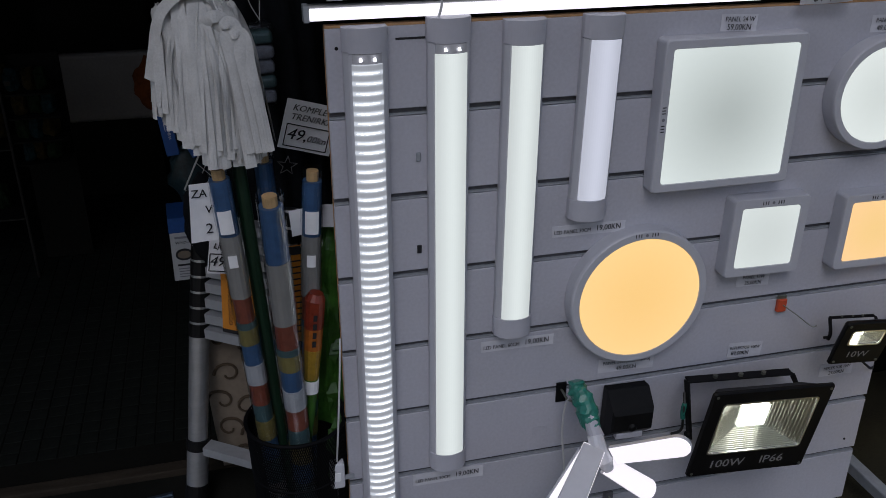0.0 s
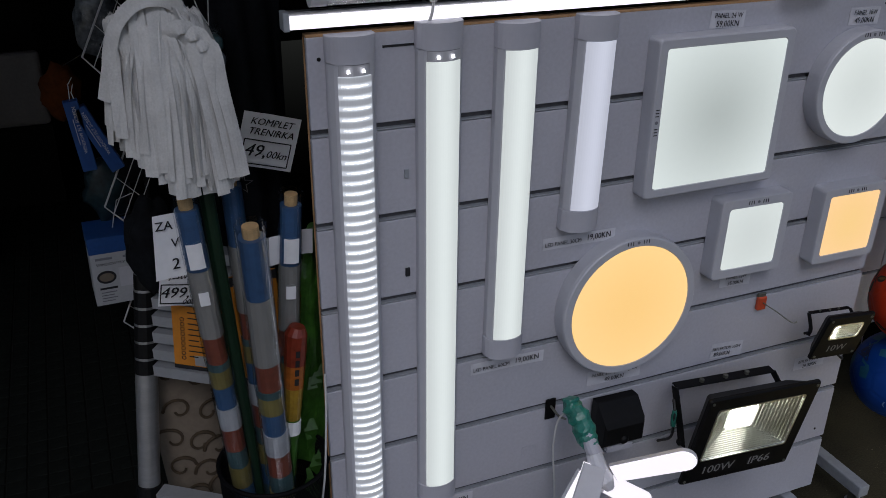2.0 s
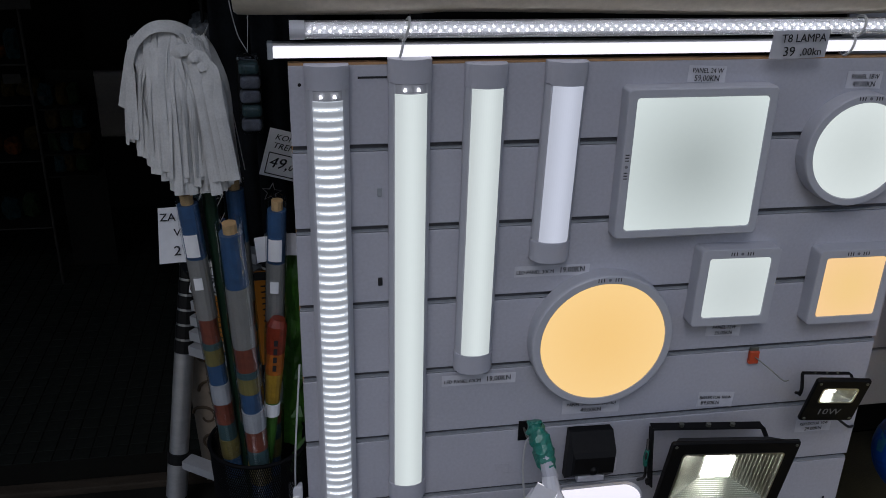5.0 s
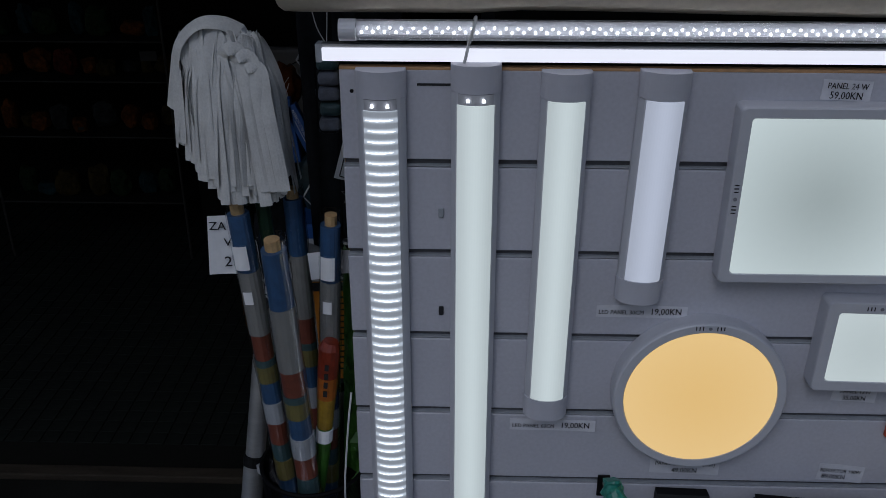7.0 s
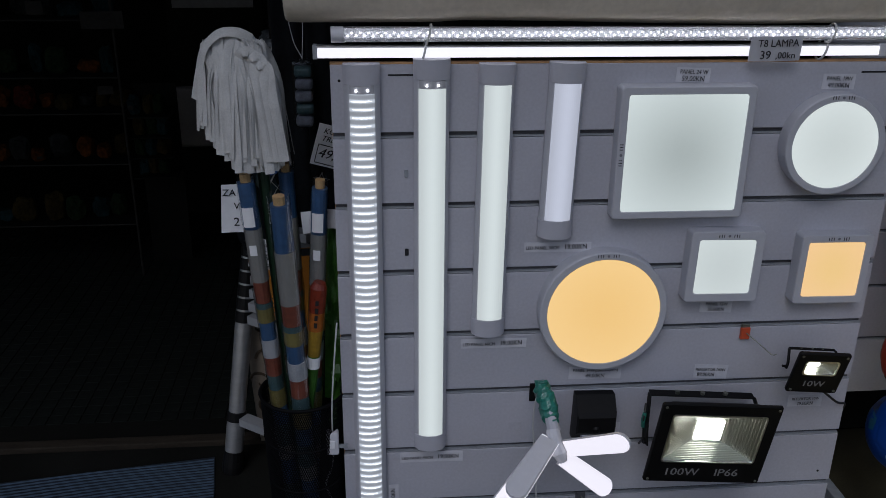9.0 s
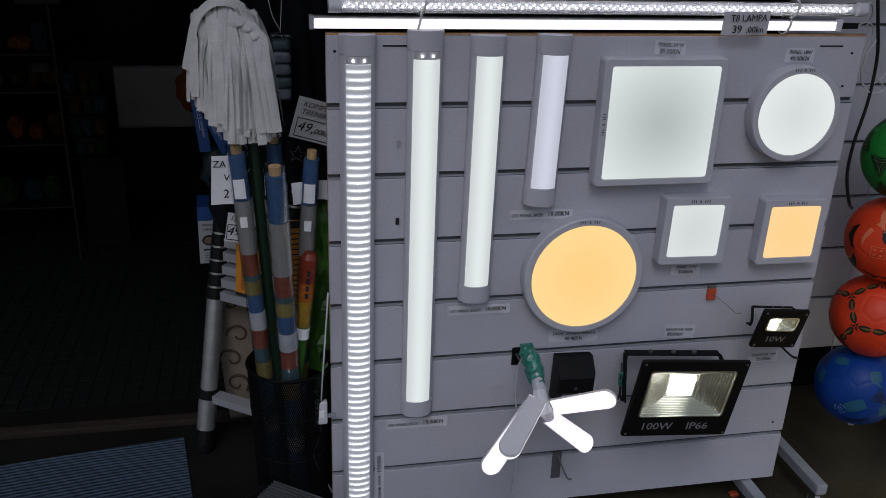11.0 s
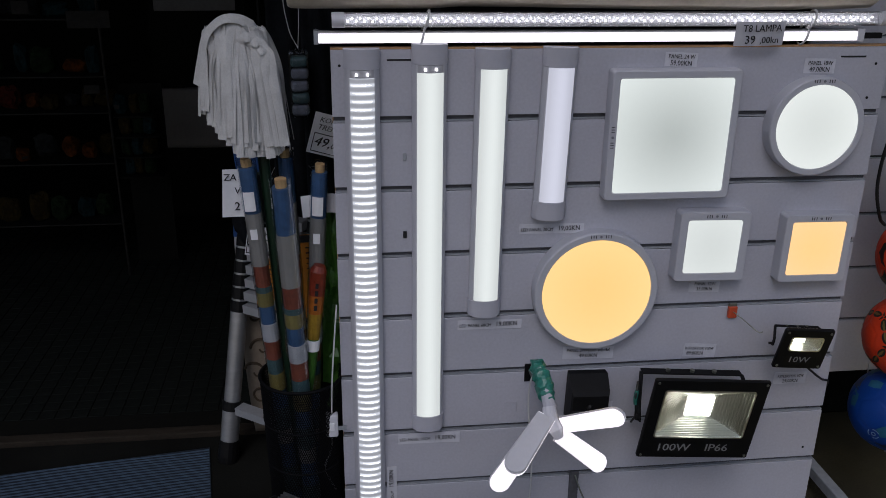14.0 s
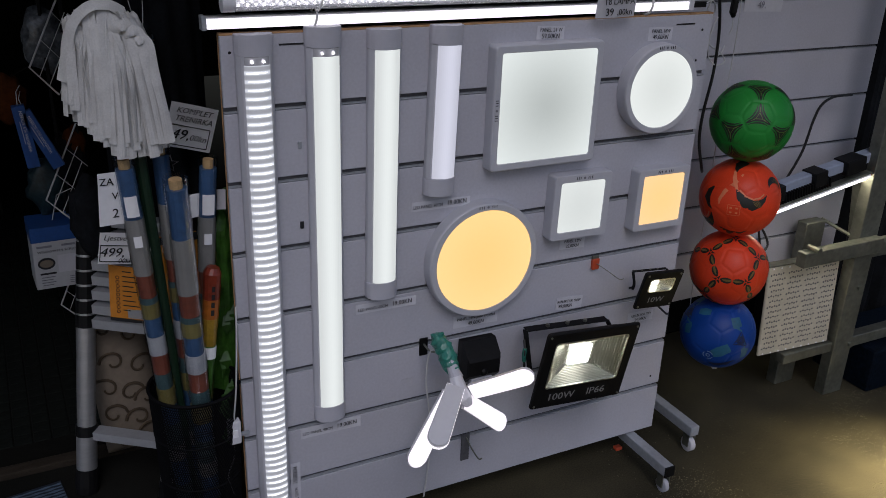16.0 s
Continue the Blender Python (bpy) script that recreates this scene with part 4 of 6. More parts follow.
def ball_mesh(r):
    bm = bmesh.new()
    bmesh.ops.create_icosphere(bm, subdivisions=6, radius=1.0)
    co = np.array([v.co for v in bm.verts])
    best = np.full(len(co), 9.0)
    for a, b in seams():
        a, b = np.array(a.normalized()), np.array(b.normalized())
        ab = b - a
        t = np.clip(((co - a) @ ab) / (ab @ ab), 0, 1)
        q = a + t[:, None] * ab
        q /= np.linalg.norm(q, axis=1)[:, None]
        best = np.minimum(best, np.linalg.norm(co - q, axis=1))
    rad = r * (1 - 0.014 * np.exp(-(best / 0.022) ** 2))
    for v, k in zip(bm.verts, rad):
        v.co = v.co * float(k)
    return bm


def sphere_strip(bm, centre, up, path, r):
    """A band on the sphere: path of (x, y, half width) in the tangent plane at centre."""
    c = Vector(centre).normalized()
    u = (Vector(up) - c * Vector(up).dot(c)).normalized()
    s = u.cross(c)
    rows = []
    n = 6
    for i, (x, y, w) in enumerate(path):
        x0, y0, _ = path[max(i - 1, 0)]
        x1, y1, _ = path[min(i + 1, len(path) - 1)]
        d = Vector((x1 - x0, y1 - y0)).normalized()
        row = []
        for j in range(n + 1):
            side = 1 - 2 * j / n
            px, py = x - d.y * w * side, y + d.x * w * side
            row.append(bm.verts.new((c + s * px + u * py).normalized() * r))
        rows.append(row)
    for a, b in zip(rows, rows[1:]):
        for j in range(n):
            bm.faces.new((a[j], b[j], b[j + 1], a[j + 1]))


def arc(cx, cy, rad, a0, a1, w, n=8, taper=True):
    return [(cx + rad * math.cos(radians(a)), cy + rad * math.sin(radians(a)), (w * math.sin(math.pi * (k + 0.12) / (n + 0.24)) if taper else w)) for k, a in enumerate(np.linspace(a0, a1, n + 1))]


BALL_GREEN = mat("green_ball_vinyl", (0.014, 0.24, 0.035), 0.45, spec=0.3, var=0.12, scale=14, bump=0.15, fine=500)
BALL_RED = mat("orange_red_ball_vinyl", (0.74, 0.055, 0.014), 0.45, spec=0.3, var=0.1, scale=14, bump=0.15, fine=500)
BALL_BLUE = mat("blue_ball_vinyl", (0.0035, 0.045, 0.25), 0.45, spec=0.25, var=0.12, scale=14, bump=0.15, fine=500)
BALL_INK = mat("black_ball_print", (0.012, 0.012, 0.01), 0.45, var=0.2, scale=30)
BALL_GOLD = mat("gold_ball_print", (0.17, 0.115, 0.03), 0.45, var=0.2, scale=30)
BALL_PALE = mat("pale_orange_print", (0.72, 0.20, 0.09), 0.45, var=0.1, scale=30)
BALL_SKY = mat("light_blue_print", (0.014, 0.10, 0.17), 0.5, var=0.2, scale=30)
BALL_LIME = mat("lime_ball_print", (0.11, 0.19, 0.03), 0.45, var=0.2, scale=30)
BALL_MIST = mat("pale_blue_print", (0.16, 0.25, 0.42), 0.5, var=0.2, scale=30)
BALL_NAVY = mat("navy_print", (0.004, 0.012, 0.06), 0.45, var=0.2, scale=30)
BR = 0.1075
_ball = None


def football(z, material, label_, turn, prints, dx=0.0):
    global _ball
    b = thing("football", Matrix.Translation((1.588 + dx, 1.348, z)) @ turn, label_, "football", "footballs stacked in a column")
    if _ball is None:
        o = part("shell", ball_mesh(BR), material, b, "stitched vinyl shell", smooth=True)
        _ball = o.data
    else:
        me = _ball.copy()
        me.materials.clear()
        me.materials.append(material)
        o = new("shell", me)
        o.parent = b
        o["label"] = "stitched vinyl shell"
    for ink, strips in prints:
        for c, up, path in strips:
            bm = bmesh.new()
            sphere_strip(bm, c, up, path, BR + (0.0013 if ink in (BALL_GOLD, BALL_LIME, BALL_NAVY) else 0.0009))
            part("print", bm, ink, b, smooth=True)
    return b


FRONT = Vector((-0.64, -0.75, 0.2)).normalized()  # the side of the column that faces the passage


def turn_to(c, up, dx, dy, lean=0.0):
    """The turn that brings the print at c, with up upwards, to dx, dy of a radius from the middle of the front."""
    def axes(z, y):
        z = Vector(z).normalized()
        y = (Vector(y) - z * Vector(y).dot(z)).normalized()
        return Matrix((y.cross(z), y, z)).transposed()
    side = Vector((0, 0, 1)).cross(FRONT).normalized()
    top = FRONT.cross(side)
    aim = FRONT * math.sqrt(1 - dx * dx - dy * dy) + side * dx + top * dy
    return (axes(aim, top + side * lean) @ axes(c, up).transposed()).to_4x4()


Z_UP, Y_UP = Vector((0, 0, 1)), Vector((0, 1, 0))


def star_prints():
    """Three-armed hollow stars in the six-sided fields."""
    black, gold = [], []
    for f in ICO_F:
        c = (ICO_V[f[0]] + ICO_V[f[1]] + ICO_V[f[2]]) / 3
        for k in range(3):
            up = ICO_V[f[k]]
            black.append((c, up, arc(0, 0.52, 0.46, -48, -132, 0.046, 14)))
            black.append((c, up, arc(0, 0.60, 0.46, -55, -125, 0.018, 12)))
            black.append((c, up, [(-0.035, 0.016, 0.012), (0.0, 0.018, 0.026), (0.035, 0.016, 0.012)]))
            gold.append((c, up, [(-0.085, 0.048, 0.007), (0.0, 0.048, 0.007), (0.085, 0.048, 0.007)]))
            gold.append((c, up, [(0.0, -0.11, 0.012), (0.0, -0.17, 0.008), (0.0, -0.24, 0.002)]))
    return black, gold


def ring_prints():
    """Broken curved bands along the edges of large five-sided fields, with a gold line in each."""
    black, gold = [], []
    mids = [(ICO_V[f[0]] + ICO_V[f[1]] + ICO_V[f[2]]).normalized() for f in ICO_F]
    for a in range(20):
        for b in range(a):
            if (mids[a] - mids[b]).length < 0.72:
                c = (mids[a] + mids[b]).normalized()
                up = mids[a] - mids[b]
                for s in (-1, 1):
                    black.append((c, up, [(0.02, s * 0.020, 0.030), (0.012, s * 0.07, 0.066), (0.006, s * 0.13, 0.078), (0.008, s * 0.19, 0.076), (0.012, s * 0.25, 0.060), (0.02, s * 0.31, 0.014)]))
                    gold.append((c, up, [(0.024, s * 0.02, 0.020), (0.014, s * 0.09, 0.028), (0.010, s * 0.15, 0.030), (0.012, s * 0.25, 0.010)]))
        for f in range(3):
            black.append((mids[a], ICO_V[ICO_F[a][f]], [(0.0, 0.02, 0.034), (0.0, 0.07, 0.018), (0.0, 0.13, 0.004)]))
    return black, gold


def wave_prints():
    """Broad swirls with pale edges and fine gold lines, and a printed square."""
    black, pale, gold = [], [], []
    bow = [(-0.20, 0.30, 0.012), (-0.10, 0.13, 0.085), (0.06, -0.02, 0.13), (0.26, -0.08, 0.135), (0.44, -0.02, 0.105), (0.58, 0.10, 0.06), (0.66, 0.24, 0.01)]
    for c in ((0, 0, 1), (0.9, -0.35, -0.2), (-0.5, 0.2, -0.85), (-0.75, -0.62, 0.1)):
        black.append((c, Y_UP, bow))
        pale.append((c, Y_UP, [(x - 0.02, y + 0.16, 0.022) for x, y, w in bow[1:6]]))
        for k in range(5):
            gold.append((c, Y_UP, arc(0.46, 0.14, 0.13 + 0.030 * k, 195, 290, 0.008, 8)))
    black.append(((0.72, 0.45, 0.53), Y_UP, arc(0, -0.12, 0.25, 170, 0, 0.09, 14)))
    for k in range(4):
        gold.append(((0.72, 0.45, 0.53), Y_UP, arc(0.03, -0.12, 0.16 + 0.03 * k, 120, 30, 0.007, 8)))
    black.append(((-0.78, 0.05, 0.62), Y_UP, [(0.10, 0.24, 0.02), (0.0, 0.12, 0.08), (-0.06, -0.06, 0.10), (0.02, -0.26, 0.05), (0.12, -0.36, 0.01)]))
    black.append(((-0.18, 0.82, 0.54), Y_UP, [(0.12, 0.25, 0.13), (0.02, 0.05, 0.12), (0.0, -0.12, 0.05), (0.02, -0.22, 0.01)]))
    black.append(((-0.12, -0.86, 0.5), Y_UP, [(-0.30, 0.16, 0.02), (-0.05, 0.0, 0.10), (0.22, 0.02, 0.05), (0.4, 0.1, 0.01)]))
    c = (-0.25, 0.38, 0.89)
    pale.append((c, Y_UP, [(-0.06, 0.42, 0.03), (-0.03, 0.20, 0.05), (0.02, 0.02, 0.05), (0.12, -0.16, 0.016)]))
    pale.append((c, Y_UP, [(0.16, 0.34, 0.02), (0.02, 0.06, 0.045), (-0.20, -0.18, 0.055), (-0.34, -0.42, 0.045), (-0.36, -0.6, 0.01)]))
    c = (-0.19, -0.24, 0.95)
    for a, b in ((-1, -1), (1, -1), (1, 1), (-1, 1)):
        x0, y0, x1, y1 = (a * 0.15, b * 0.13, -b * 0.15, a * 0.13)
        pale.append((c, Y_UP, [(x0, y0, 0.006), ((x0 + x1) / 2, (y0 + y1) / 2, 0.006), (x1, y1, 0.006)]))
        pale.append((c, Y_UP, [(a * 0.07 - 0.03, b * 0.06, 0.022), (a * 0.07 + 0.03, b * 0.06, 0.022)]))
    return black, pale, gold


def patch_prints():
    """Broad teal arms that meet at outlined navy triangles, with a ring emblem."""
    sky, navy, pale = [], [], []
    for c in ((0.53, 0.05, 0.85), (-0.8, 0.5, 0.3), (0.1, -0.6, -0.8), (0.3, 0.8, -0.5)):
        sky.append((c, Y_UP, [(-0.06, -0.03, 0.06), (-0.35, -0.26, 0.15), (-0.62, -0.46, 0.20), (-0.90, -0.66, 0.17)]))
        sky.append((c, Y_UP, [(-0.01, 0.06, 0.06), (-0.11, 0.42, 0.15), (-0.14, 0.70, 0.16)]))
        sky.append((c, Y_UP, [(0.06, -0.05, 0.06), (0.26, -0.35, 0.14), (0.30, -0.6, 0.12)]))
        tri = [(0.0, 0.24), (-0.22, -0.12), (0.22, -0.15)]
        for k in range(3):
            (xa, ya), (xb, yb) = tri[k], tri[(k + 1) % 3]
            for q, w in ((1.0, 0.026), (0.55, 0.045)):
                navy.append((c, Y_UP, [(xa * q, ya * q, 0.006), ((xa + xb) / 2 * q * 0.8, (ya + yb) / 2 * q * 0.8, w), (xb * q, yb * q, 0.006)]))
    navy.append(((0.1, -0.72, 0.68), Y_UP, [(-0.30, 0.0, 0.01), (-0.10, -0.04, 0.07), (0.15, 0.05, 0.08), (0.36, 0.2, 0.02)]))
    sky.append(((-0.45, 0.62, 0.64), Y_UP, [(-0.16, 0.0, 0.08), (0.0, 0.03, 0.11), (0.16, 0.06, 0.08)]))
    c = (-0.24, -0.46, 0.85)
    for r, a0, a1 in ((0.045, 0, 360), (0.125, 20, 100), (0.125, 140, 220), (0.125, 260, 340)):
        pale.append((c, Y_UP, arc(0, 0, r, a0, a1, 0.013, 16, False)))
    return sky, navy, pale


sb, sg = star_prints()
rb, rg = ring_prints()
wb, wp, wg = wave_prints()
ps, pn, pp_ = patch_prints()
_c = sum((ICO_V[q] for q in ICO_F[0]), Vector()) / 3
football(1.020, BALL_GREEN, "green football with black star figures, top of the column", turn_to(_c, -ICO_V[ICO_F[0][0]], 0.06, 0.145), [(BALL_INK, sb), (BALL_LIME, sg)])
football(0.806, BALL_RED, "orange-red football with broad black swirls", turn_to(Z_UP, Y_UP, 0.0, 0.0), [(BALL_INK, wb), (BALL_PALE, wp), (BALL_GOLD, wg)], 0.004)
football(0.593, BALL_RED, "orange-red football with black and gold bands", turn_to(ICO_V[0], sum((ICO_V[q] for q in next(f for f in ICO_F if 0 in f)), Vector()), 0.03, 0.37), [(BALL_INK, rb), (BALL_GOLD, rg)], 0.010)
football(0.388, BALL_BLUE, "blue football with light and navy patches", turn_to(Z_UP, Y_UP, 0.0, 0.0), [(BALL_SKY, ps), (BALL_NAVY, pn), (BALL_MIST, pp_)], 0.010)
net = thing("ball_cord", pose(1.588, 1.348, 0.0), "thin pale cord holding the column of footballs", "cord")
part("cord", tube(smooth_path([(0, 0.11, 1.45), (0.01, 0.112, 1.2), (0.0, 0.112, 1.0), (0.0, 0.112, 0.7), (0.0, 0.112, 0.4), (0.0, 0.06, 0.29), (0.0, 0.0, 0.2845)], 6), 0.0015, 6), CABLE_W, net)
part("knot", tube([(0.0, 0.0, 0.286), (0.012, -0.01, 0.272), (0.02, -0.01, 0.266)], [0.006, 0.009, 0.004], 8), WHITE_P, net, "pale knot")

# ---- galvanised lamp stand ----
gs = thing("lamp_stand", pose(2.22, 1.40, 0.0), "galvanised steel stand carrying LED lamp modules", "stand")
part("post", box(-0.042, 0.042, -0.02, 0.02, 0.0, 1.9, 0.002, 1), STEEL, gs, "galvanised square post")
part("back_post", box(-0.145, -0.06, 0.10, 0.14, 0.0, 0.60, 0.002, 1), STEEL, gs, "galvanised rear post")
part("arm", box(-0.315, 0.03, -0.055, -0.021, 0.535, 0.583, 0.002, 1), STEEL, gs, "galvanised cross arm")
part("lower_arm", box(-0.26, 0.03, -0.01, 0.025, 0.165, 0.20, 0.002, 1), STEEL, gs, "galvanised lower arm")
part("side_arm", box(0.036, 0.40, -0.02, 0.02, 0.50, 0.55, 0.002, 1), STEEL, gs, "galvanised side arm")
part("side_arm", box(0.036, 0.40, -0.02, 0.02, 0.17, 0.21, 0.002, 1), STEEL, gs, "galvanised side arm")
part("brace", tube([(-0.06, 0.12, 0.60), (-0.02, -0.03, 0.56)], 0.006, 8), STEEL, gs)
for x, z in ((0.03, 0.185), (-0.27, 0.59), (-0.005, 0.56), (0.01, 0.40)):
    part("bolt", tube([(x, -0.030 - 0.036 * (x < -0.1), z), (x, -0.0195, z)], [0.010, 0.008], 6), STEEL, gs)
lm = thing("led_module", pose(2.013, 1.42, 0.355, -4, 0, -3), "unlit LED module with a perforated pale metal face", "light", "LED modules on the stand")
part("plate", box(-0.148, 0.148, -0.004, 0.006, -0.150, 0.152, 0.003, 1), mat("pale_metal_face", (0.56, 0.53, 0.44), 0.5, 0.3, var=0.12, scale=12), lm, "pale perforated metal face")
part("cooling_body", box(-0.13, 0.13, 0.0065, 0.04, -0.13, 0.13, 0.002, 1), BLACK, lm, "black cooling body")
for k in range(-6, 7):
    part("fin", box(k * 0.02 - 0.0015, k * 0.02 + 0.0015, 0.0405, 0.065, -0.13, 0.13), BLACK, lm)
part("top_flange", box(-0.15, 0.15, -0.006, 0.03, 0.1525, 0.158, 0.001, 1), STEEL, lm)
dash = None
for r in range(15):
    for c in range(4):
        z = 0.125 - r * 0.0180
        x = -0.108 + c * 0.072 + (0.004 if r % 2 else -0.004)
        if dash is None:
            bm = bmesh.new()
            for q in range(6):
                tube([(-0.024 + q * 0.0096, -0.0046, 0.0024 * (q % 2)), (-0.024 + q * 0.0096, -0.0040, 0.0024 * (q % 2))], 0.0032, 7, bm)
            dash = part("perforation", bm, SLOT, lm, m=pose(x, 0, z))
        else:
            again(dash, "perforation", pose(x, 0, z), lm)
dot = None
for k in range(9):
    for z in (0.146, -0.145):
        m = pose(-0.13 + k * 0.0325, 0, z)
        if dot is None:
            dot = part("rivet", tube([(0, -0.006, 0), (0, -0.003, 0)], [0.0025, 0.004], 8), PAPER, lm, m=m)
        else:
            again(dot, "rivet", m, lm)
lb = thing("led_module", pose(2.02, 1.41, 0.733, 0, -9.6, 0), "lit LED module tilted towards the floor, in a black finned body", "light", "LED modules on the stand")
section = [(-0.020, 0.026), (0.012, 0.0), (0.016, 0.004), (-0.016, 0.030)]
part("light_face", lofted([[(x, y, z) for y, z in section] for x in (-0.275, 0.95)]), PAPER, lb, "white circuit board of LED chips")
bm = bmesh.new()
for k in range(87):
    for q in (0.25, 0.75):
        x, y, z = -0.268 + 0.0139 * k, -0.020 + 0.032 * q, 0.026 - 0.026 * q
        vs = [[bm.verts.new((x + a, y + e * 0.0045 - d * 0.63, z - e * 0.0037 - d * 0.77)) for a, e in ((-0.0045, -1), (0.0045, -1), (0.0045, 1), (-0.0045, 1))] for d in (0.0004, 0.0022)]
        bm.faces.new(vs[1])
        for i in range(4):
            bm.faces.new((vs[0][i], vs[0][(i + 1) % 4], vs[1][(i + 1) % 4], vs[1][i]))
part("led_chips", bm, L_MOD, lb, "glowing rows of LED chips")
part("face_edge", box(-0.277, 0.952, -0.0185, 0.016, 0.0305, 0.037, 0.001, 1), STEEL, lb, "bright metal edge")
part("body", box(-0.19, 0.95, -0.002, 0.035, 0.060, 0.092, 0.003, 1), mat("blue_grey_painted_metal", (0.34, 0.39, 0.50), 0.4, 0.2, var=0.1, scale=12), lb, "blue-grey metal rail")
part("core", box(-0.25, 0.95, 0.002, 0.03, 0.0375, 0.0595), BLACK, lb, "black cooling body")
for k in range(24):
    x = -0.245 + k * 0.0105
    part("fin", box(x - 0.002, x + 0.002, -0.016, 0.0015, 0.0375, 0.066), BLACK, lb)
for x, w in ((-0.225, 0.075), (-0.045, 0.05), (0.10, 0.08), (0.31, 0.07)):
    part("clamp", box(x - w / 2, x + w / 2, -0.019, 0.038, 0.050, 0.096, 0.002, 1), BLACK_P, lb, "black plastic clamp")
part("bolt", tube([(0.185, -0.012, 0.077), (0.185, -0.002, 0.077)], [0.012, 0.008], 6), STEEL, lb)
part("carrier", box(0.165, 0.205, 0.017, 0.045, -0.20, 0.06, 0.001, 1), STEEL, lb, "galvanised carrier")
for k in range(66):
    x = -0.268 + k * 0.0101
    part("led_chip", box(x - 0.003, x + 0.003, -0.0052, -0.0042, -0.004, 0.004), L_DOT, lb, m=pose(0, -0.002, 0.0115, 36.9, 0, 0))
dk = thing("dark_crate", pose(2.55, 1.45, 0.0), "dark plastic crate under the lamp stand", "crate")
part("body", box(-0.22, 0.3, -0.12, 0.12, 0.0, 0.16, 0.006, 1), mat("dark_blue_plastic", (0.003, 0.006, 0.012), 0.6, spec=0.05, var=0.5, scale=60, bump=0.5), dk)
bc = thing("cloth_cover", pose(2.62, 1.62, 0.0), "black cloth hanging beside the slatted wall", "cloth")
part("cloth", bend_sheet(0.62, 1.8, lambda a, b: 0.02 * math.sin(a * 40) + 0.01 * math.sin(a * 90 + b * 3), 40, 10), CLOTH_D, bc, m=pose(0, 0, 0.9))
tagged(part("orange_peg", box(1.327, 1.351, 1.406, 1.426, 0.0, 0.012, 0.003, 1), RED_P), "small orange plastic scrap on the floor", "scrap")


# ---- grit on the floor ----
rng = random.Random(21)
vs, fs = [], []
while len(vs) < 4 * 8000:
    x, y = rng.uniform(1.25, 2.9), rng.uniform(0.55, 1.5)
    heap = noise.noise(Vector((x * 3.1, y * 4.3, 0.7))) + 0.5 * noise.noise(Vector((x * 9, y * 9, 2.0))) + 0.5 * (1.25 - y)
    if rng.random() > 0.03 + 1.5 * max(0.0, heap - 0.08):
        continue
    r = rng.uniform(0.0008, 0.0022) * (1.7 if rng.random() < 0.04 else 1)
    n = len(vs)
    a = rng.uniform(0, 6.28)
    vs += [(x + r * math.cos(a + q * 2.09), y + r * math.sin(a + q * 2.09), 0.0) for q in range(3)] + [(x + rng.uniform(-0.3, 0.3) * r, y, r * 0.9)]
    fs += [(n, n + 1, n + 3), (n + 1, n + 2, n + 3), (n + 2, n, n + 3)]
me = bpy.data.meshes.new("grit")
me.from_pydata(vs, [], fs)
me.materials.append(mat("pale_grit", (0.15, 0.13, 0.08), 0.8, var=0.5, scale=80))
tagged(new("grit", me), "loose pale grit scattered on the concrete floor", "grit", kind="stuff")


# ---- mop ----
mop = thing("mop", pose(0.010, 1.445, 0.0), "upright mop with a head of white cloth strips", "mop")
part("handle", tube([(0.022, 0.0, 1.29), (0.058, 0.002, 0.6), (0.080, -0.008, 0.0925)], 0.0125, 12), GREEN_D, mop, "dark green handle")
part("socket", tube([(0.016, -0.002, 1.345), (0.018, -0.001, 1.32), (0.022, 0.0, 1.26)], [0.018, 0.03, 0.016], 12), WHITE_P, mop)
rng = random.Random(4)


def cloth_strip(path, out, w, twist=0.0, k=0):
    """A flat strip of cloth along path, its face turned towards out."""
    bm = bmesh.new()
    rows = []
    for i, p in enumerate(path):
        d = (path[min(i + 1, len(path) - 1)] - path[max(i - 1, 0)]).normalized()
        side = d.cross(Vector(out)).normalized()
        face = side.cross(d)
        t = twist * math.sin(i * 0.4 + k)
        side, face = side * math.cos(t) + face * math.sin(t), face * math.cos(t) - side * math.sin(t)
        side, face = side * w, face * 0.0005
        rows.append([bm.verts.new(q) for q in (p - side, p - side * 0.5 + face * 1.6, p + face * 2.4, p + side * 0.5 + face * 1.6, p + side, p - face)])
    for u, v in zip(rows, rows[1:]):
        for j in range(6):
            bm.faces.new((u[j], u[(j + 1) % 6], v[(j + 1) % 6], v[j]))
    bm.faces.new(rows[0][::-1])
    bm.faces.new(rows[-1])
    return part("strip", bm, MOP_M, mop)


part("core", lofted([[(x + rx * math.cos(t), ry * math.sin(t), z) for t in np.linspace(0, 2 * math.pi, 24, False)] for x, rx, ry, z in ((0.0, 0.012, 0.012, 1.343), (0.0, 0.046, 0.036, 1.325), (0.0, 0.054, 0.036, 1.27), (0.002, 0.056, 0.038, 1.20), (0.008, 0.044, 0.030, 1.13))]), MOP_M, mop, "matted inner strips", smooth=True)
